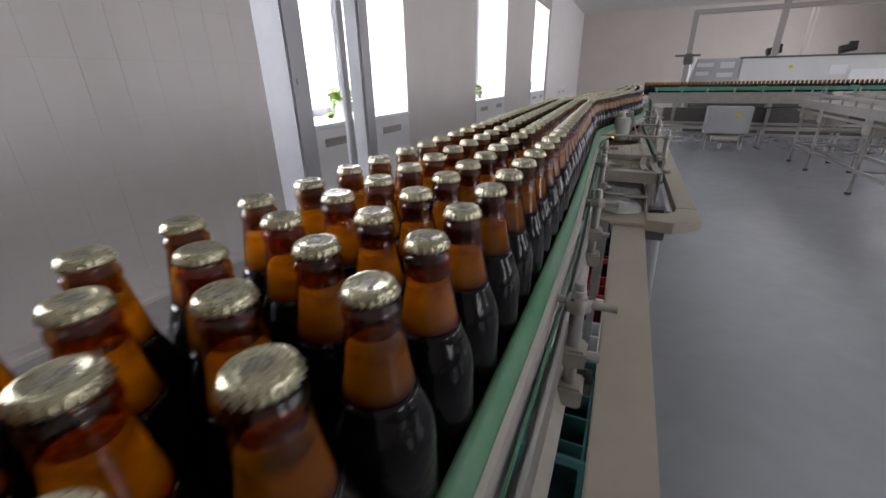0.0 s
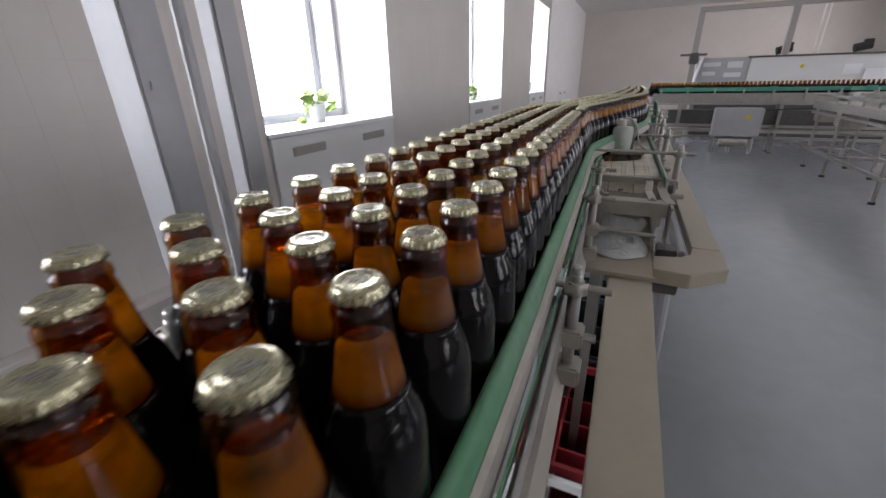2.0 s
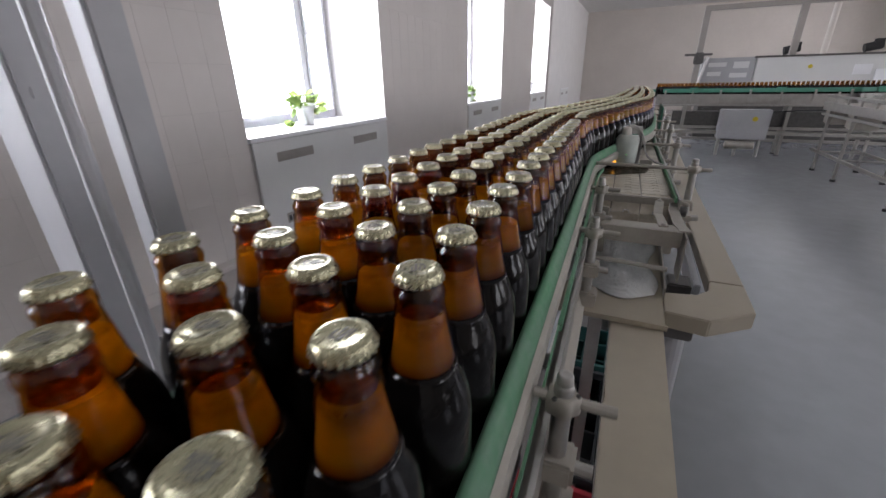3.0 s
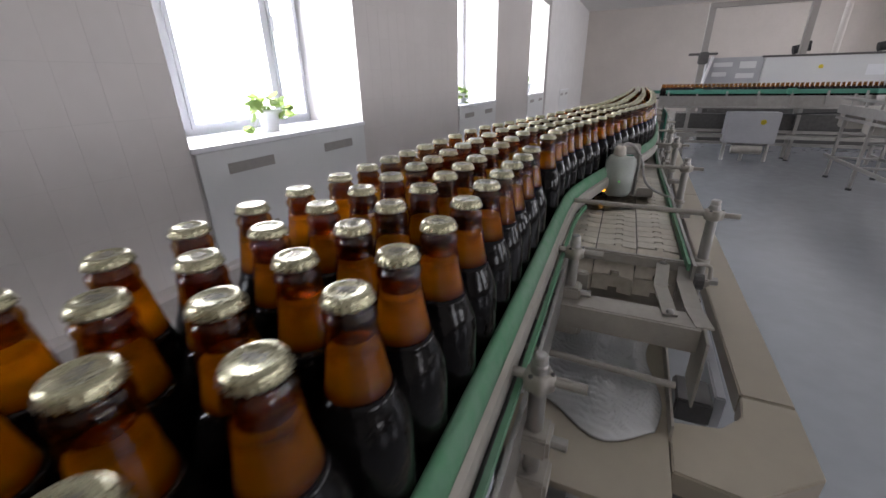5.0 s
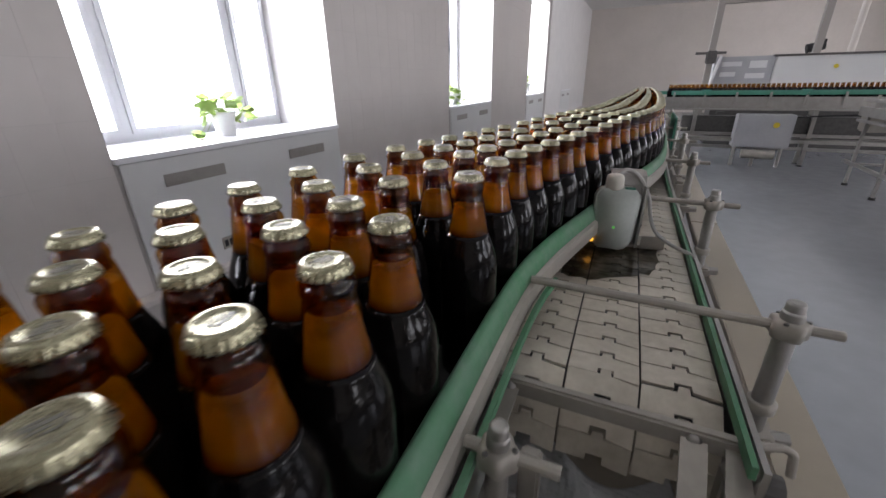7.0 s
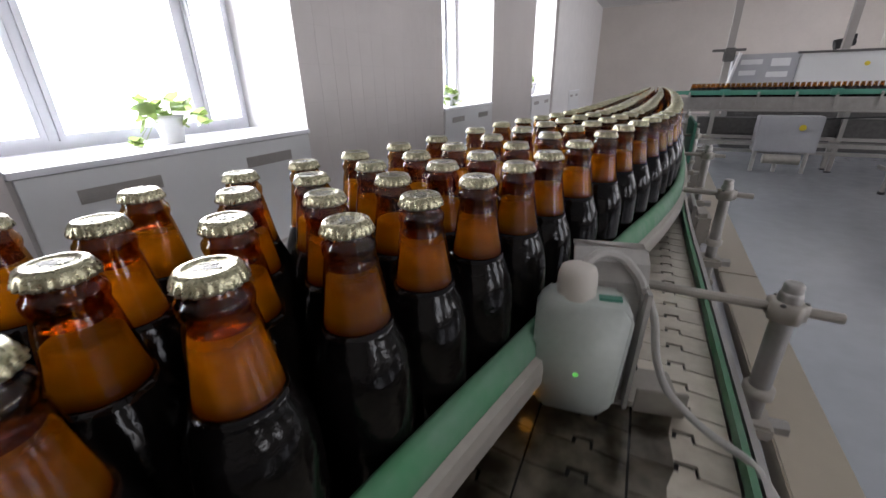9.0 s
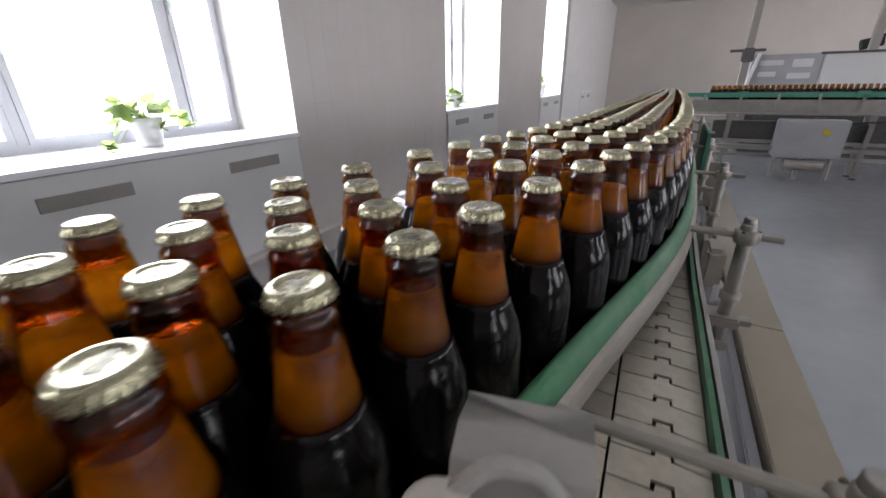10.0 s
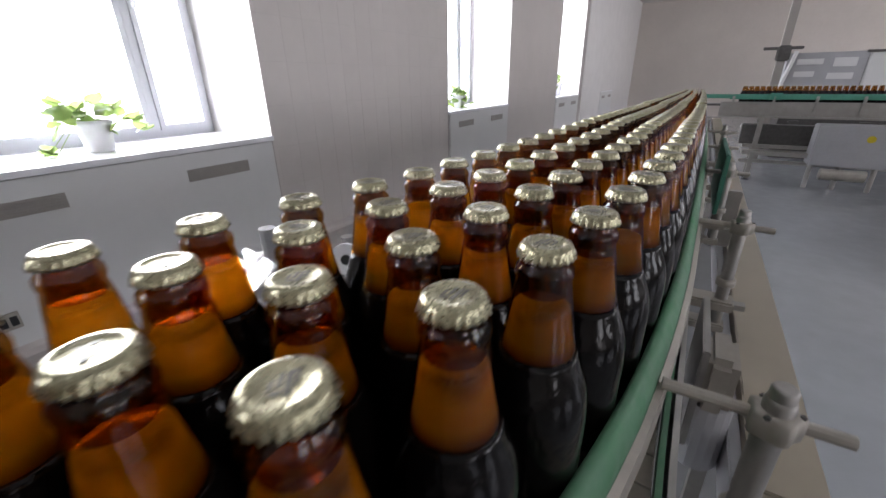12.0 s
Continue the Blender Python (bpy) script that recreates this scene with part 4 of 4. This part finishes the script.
def build_plant(x, y, size, spread, count, seed, pot=POT):
    rng = random.Random(seed)
    root = thing("potted_plant", "small green trailing plant in a white pot on the window sill", "plant", pose(x, y, WIN_Z0))
    part("pot", lathe([(0.050 * size, 0), (0.055 * size, 0.004), (0.072 * size, 0.125 * size), (0.078 * size, 0.127 * size), (0.078 * size, 0.145 * size), (0.070 * size, 0.145 * size), (0.066 * size, 0.12 * size)], 24), pot, root, "white plastic pot", True)
    for i in range(count):
        a = rng.uniform(0, 2 * math.pi)
        d = rng.uniform(0.02, spread)
        top = Vector((0.25 * d * math.cos(a), d * math.sin(a), (0.15 + rng.uniform(0.0, 0.10) - 0.9 * max(0, d - 0.11)) * size))
        start = Vector((0.02 * math.cos(a), 0.03 * math.sin(a), 0.12 * size))
        bend = (start + top) / 2 + Vector((0, 0, 0.05))
        part("stem", pipe([start, bend, top], 0.002, 6, rounds=3), LEAF, root)
        for k in range(2):
            o = new("leaf", LEAF_MESH)
            o.parent = root
            o.matrix_basis = Matrix.Translation(top) @ pose(0, 0, 0, rng.uniform(-60, 40), rng.uniform(-40, 40), math.degrees(a) - 90 + rng.uniform(-70, 70)) @ Matrix.Scale(rng.uniform(0.8, 1.35) * size, 4)


build_plant(WALL_X - 0.31, 4.06, 1.25, 0.27, 26, 3)
build_plant(WALL_X - 0.20, 8.33, 1.22, 0.36, 28, 5)
build_plant(WALL_X - 0.20, 12.75, 1.0, 0.2, 12, 7)
build_plant(WALL_X - 0.30, 13.3, 1.9, 0.16, 14, 9)


# ---- the crossing conveyor and the machines behind ----
def build_far_side():
    far_places = [Vector((0.25 + 0.069 * i + 0.0345 * (lane % 2), 10.72 + 0.06 * lane, 1.085)) for i in range(74) for lane in range(2)]
    crowd = joined_bottles("bottle_crowd", far_places, "dense row of dark beer bottles on the crossing conveyor", False)
    c = thing("cross_conveyor", "long stainless conveyor with teal guide rail crossing the hall", "conveyor")
    part("chain_bed", box(0.05, 5.6, 10.70, 10.92, 1.06, 1.085), DARKSTEEL, c)
    part("guide_rail", box(0.45, 5.5, 10.655, 10.67, 1.155, 1.225, 0.003), TEAL, c, "teal plastic guide rail")
    part("back_rail", box(0.05, 5.5, 10.955, 10.97, 1.155, 1.215, 0.003), TEAL, c)
    part("side_plate", box(0.35, 5.6, 10.68, 10.69, 0.93, 1.12), STEEL, c)
    part("bottom_flange", box(0.35, 5.6, 10.62, 10.69, 0.905, 0.93, 0.004), STEEL, c)
    for x in (0.5, 0.98, 1.45, 1.93, 2.41, 2.9, 3.4, 3.9, 4.4):
        p = part("rail_post", box(x - 0.016, x + 0.016, 10.63, 10.655, 0.99, 1.20, 0.004), STEEL, c)
    for x in (0.99, 2.39, 3.8):
        part("rail_joint", box(x - 0.07, x + 0.07, 10.63, 10.654, 1.15, 1.24, 0.004), TEAL, c)
    for x in (0.9, 2.6, 4.4):
        for y in (10.68, 10.92):
            leg = part("leg", box(x - 0.03, x + 0.03, y - 0.03, y + 0.03, 0.02, 0.93, 0.004), STEEL, c)
            part("levelling_foot", lathe([(0.05, 0), (0.05, 0.008), (0.014, 0.02), (0.014, 0.04)], 10), RUBBER, leg).matrix_basis = pose(x, y, 0)
    for z in (0.26, 0.48):
        part("stretcher", box(0.75, 4.5, 10.66, 10.70, z, z + 0.05, 0.004), STEEL, c)
    part("return_tray", box(0.7, 4.6, 10.75, 10.95, 0.52, 0.80, 0.01), DARKSTEEL, c, "dark drive housing")
    part("drip_pan", box(0.75, 4.6, 10.45, 10.66, 0.40, 0.46, 0.006), STEEL, c)
    for x in (1.2, 1.95, 3.1, 3.8):
        part("chain_guide", box(x, x + 0.12, 10.60, 10.66, 0.84, 0.88, 0.004), DARKSTEEL, c)
    part("sagging_cable", pipe([(2.2, 10.58, 0.80), (2.9, 10.56, 0.845), (3.6, 10.58, 0.87)], 0.012, rounds=6), RUBBER, c)
    box_ = thing("drive_cabinet", "pale grey drive cabinet with a yellow sticker under the conveyor", "cabinet")
    part("body", box(1.50, 2.28, 10.30, 10.60, 0.33, 0.86, 0.012), GREYPAINT, box_)
    part("sticker", rod((2.04, 10.297, 0.70), (2.04, 10.2995, 0.70), 0.045, 12), YELLOW, box_, "round yellow sticker")
    for x in (1.56, 1.86, 2.22):
        part("leg", rod((x, 10.45, 0), (x, 10.45, 0.33), 0.03, 12), STEEL, box_)
    part("drive_motor", rod((1.66, 10.34, 0.22), (2.12, 10.34, 0.22), 0.075, 16), DULL, box_)

    m = thing("packing_machine", "large white and grey machine with dark top rail behind the conveyor", "machine")
    part("white_body", box(2.36, 7.4, 13.0, 14.2, 0.9, 1.80, 0.02), PANEL, m, "white panelled body")
    part("grey_end", box(1.28, 2.35, 13.0, 14.1, 0.9, 1.83, 0.015), GREYPAINT, m, "grey control end")
    part("top_rail", box(2.3, 7.4, 12.97, 13.05, 1.805, 1.845, 0.006), DARKSTEEL, m)
    part("base", box(1.4, 7.3, 13.1, 14.0, 0.0, 0.9, 0.01), DARKSTEEL, m)
    for x, z, w, h in ((1.42, 1.64, 0.36, 0.09), (1.92, 1.60, 0.30, 0.14), (1.42, 1.44, 0.28, 0.09), (1.88, 1.40, 0.34, 0.10)):
        part("panel_window", box(x, x + w, 12.985, 13.0, z, z + h, 0.004), PANEL, m)
    part("hatch", box(4.1, 4.4, 12.985, 13.0, 1.42, 1.62, 0.005), SILL, m)
    part("sticker", rod((3.35, 12.98, 1.60), (3.35, 12.999, 1.60), 0.04, 12), YELLOW, m, "round yellow sticker")
    for x in (2.98, 4.35):
        mo = part("motor", rod((x - 0.16, 13.1, 1.93), (x + 0.12, 13.1, 1.99), 0.085, 14), RUBBER, m, "black motor on the top rail")
        part("motor_box", box(x - 0.02, x + 0.12, 13.03, 13.15, 1.99, 2.10, 0.01), RUBBER, mo)
    part("side_panel", box(4.45, 7.4, 12.9, 12.95, 1.25, 1.52, 0.01), SILL, m)

    g = thing("pipe_gantry", "grey square-tube gantry over the machine", "gantry")
    part("post", box(1.10, 1.22, 12.75, 12.87, 0, 2.82, 0.01), GANTRY, g)
    part("post", box(2.86, 2.98, 12.75, 12.87, 1.84, 3.4, 0.01), GANTRY, g)
    part("beam", box(1.10, 7.6, 12.74, 12.86, 2.80, 2.90, 0.01), GANTRY, g)
    part("upper_beam", box(2.9, 7.6, 12.76, 12.84, 2.95, 3.02, 0.01), GANTRY, g)
    part("joint_box", box(1.06, 1.26, 12.68, 12.75, 1.70, 1.95, 0.02), DARKSTEEL, g)
    part("joint_arm", box(0.86, 1.42, 12.70, 12.74, 1.88, 1.93, 0.008), DARKSTEEL, g)
    part("lamp_rod", rod((1.22, 12.7, 1.2), (1.34, 12.7, 1.85), 0.03, 10), PANEL, g)
    part("drop_pipe", rod((3.62, 13.4, 1.80), (3.62, 13.4, 2.95), 0.06, 12), FARWALL, g)

    # a second, lower conveyor that comes towards the camera
    s = thing("side_frame_conveyor", "low stainless frame conveyor with clear guards on slim legs", "conveyor")
    for off in (0.0, 0.55):
        for z, hz in ((1.13, 0.018), (0.98, 0.06), (0.86, 0.018), (0.30, 0.022)):
            part("long_rail", box(2.75 + off, 2.79 + off, 4.2, 9.6, z - hz, z + hz, 0.004), STEEL, s)
    part("belt", box(2.80, 3.29, 4.2, 9.6, 1.0, 1.02), DULL, s)
    for k, y in enumerate((9.3, 8.46, 6.9, 5.34)):
        for off in (0.0, 0.55):
            leg = part("leg", box(2.752 + off, 2.788 + off, y - 0.018, y + 0.018, 0.03, 0.97, 0.004), STEEL, s)
            part("levelling_foot", rod((2.77 + off, y, 0), (2.77 + off, y, 0.03), 0.035, 10), RUBBER, leg)
        part("cross_tube", rod((2.77, y, 0.30), (3.32, y, 0.30), 0.018, 8), STEEL, s)
        part("cross_tube", rod((2.77, y, 0.62), (3.32, y, 0.62), 0.018, 8), STEEL, s)
        part("motor_block", box(2.86, 3.16, y + 0.2, y + 0.5, 0.70, 0.92, 0.02), DULL, s)
    for y in np.arange(4.6, 9.6, 0.42):
        part("guard_post", box(2.758, 2.782, y - 0.012, y + 0.012, 1.03, 1.20), STEEL, s)
        part("guard_post", box(3.308, 3.332, y - 0.012, y + 0.012, 1.03, 1.20), STEEL, s)
    t = thing("turn_table", "curved stainless corner of the crossing conveyor with teal rail", "conveyor")
    arc = [(4.0 + 0.9 * math.sin(a), 9.85 + 0.85 * math.cos(a), 1.19) for a in np.linspace(-0.6, 1.7, 18)]
    part("guide_rail", sweep(arc, rect(-0.01, 0.01, -0.035, 0.035)), TEAL, t)
    part("side_plate", sweep([(x, y, 1.03) for x, y, z in arc], rect(-0.01, 0.01, -0.1, 0.1)), STEEL, t)
    for k in (2, 9, 16):
        part("leg", rod((arc[k][0], arc[k][1], 0), (arc[k][0], arc[k][1], 0.95), 0.03, 10), STEEL, t)
    return crowd


FAR_CROWD = build_far_side()


# ---- end frame where the line meets the crossing conveyor ----
def build_gate():
    g = thing("teal_guard", "teal plastic guard plate on the conveyor edge", "guard")
    part("plate", box(0.185, 0.196, 4.35, 4.75, 1.10, 1.27, 0.003), TEAL, g)
    part("plate_arm", box(0.196, 0.26, 4.5, 4.53, 0.96, 1.14, 0.003), STEEL, g)
    p = thing("side_motor", "small grey gear motor hanging beside the conveyor", "motor")
    part("gearbox", box(0.176, 0.222, 3.62, 3.72, 0.985, 1.085, 0.012), DULL, p)
    part("motor_drum", rod((0.200, 3.67, 0.86), (0.200, 3.67, 0.985), 0.036, 18), GREYPAINT, p)
    part("mount", box(0.165, 0.175, 3.58, 3.76, 0.95, 1.12, 0.002), STEEL, p)


build_gate()


# ---- wall facing ----
structure("plinth", box(WALL_X - 0.012, WALL_X + 0.085, ROOM_Y0, ROOM_Y1, 0, 0.215), GROUT, "low tiled plinth along the window wall", "plinth")
structure("plinth_cap", box(WALL_X - 0.011, WALL_X + 0.105, ROOM_Y0, ROOM_Y1, 0.215, 0.25, 0.006), TILE, "rounded beige edge of the plinth", "plinth")
structure("wall_white", box(WALL_X - 0.011, WALL_X + 0.01, 14.6, ROOM_Y1, 0.25, ROOM_Z), PLASTER, "bright white painted stretch of wall", "wall")


def build_tiles():
    """Upright tiles, 200 by 305 mm; those along the walked stretch are single pieces."""
    tw, th, g = 0.20, 0.305, 0.0003
    shared = {}
    rest = bmesh.new()
    rng = random.Random(8)
    for r in range(14):
        z0, z1 = max(0.09 + r * th + g, 0.252), min(0.09 + (r + 1) * th - g, ROOM_Z - 0.004)
        if z1 - z0 < 0.03:
            continue
        for k in range(-26, 67):
            y0, y1 = 0.07 + k * tw + g, 0.07 + (k + 1) * tw - g
            for a, b in WINDOWS:
                if z0 > WIN_Z1 or y1 <= a or y0 >= b:
                    continue
                if y0 < a and y1 - a < a - y0:
                    y1 = a - 0.002
                elif y0 < a:
                    y1 = a - 0.002
                elif y1 > b:
                    y0 = b + 0.002
                else:
                    y1 = y0
            if y1 - y0 < 0.015:
                continue
            w, h = round(y1 - y0, 3), round(z1 - z0, 3)
            tilt = (rng.uniform(-0.012, 0.012), rng.uniform(-0.012, 0.012))
            if 0.85 < y0 < 12.2 and z1 < 2.4:
                if (w, h) not in shared:
                    bm = box(-0.010, 0.0, 0, w, 0, h)
                    bmesh.ops.bevel(bm, geom=[e for e in bm.edges if all(v.co.x > -0.005 for v in e.verts)], offset=0.0003, segments=1, affect="EDGES")
                    shared[(w, h)] = mesh_of("tile", bm, TILE)
                o = new("tile", shared[(w, h)])
                o.parent = WEST
                o.matrix_basis = pose(WALL_X, y0, z0, 0, tilt[0], tilt[1])
            else:
                box(WALL_X - 0.010, WALL_X, y0, y1, z0, z1, bm=rest)
    tagged(part("tiles", rest, TILE, WEST), kind="stuff")


build_tiles()


def motions():
    for ob, rows in MOVERS:
        walk(ob, rows)
    walk(FAR_CROWD, [(t, pose(travel(t), 0, 0)) for t in TIMES])
    walk(FAR_BOTTLES, [(t, pose(0, travel(t), 0)) for t in TIMES])


motions()
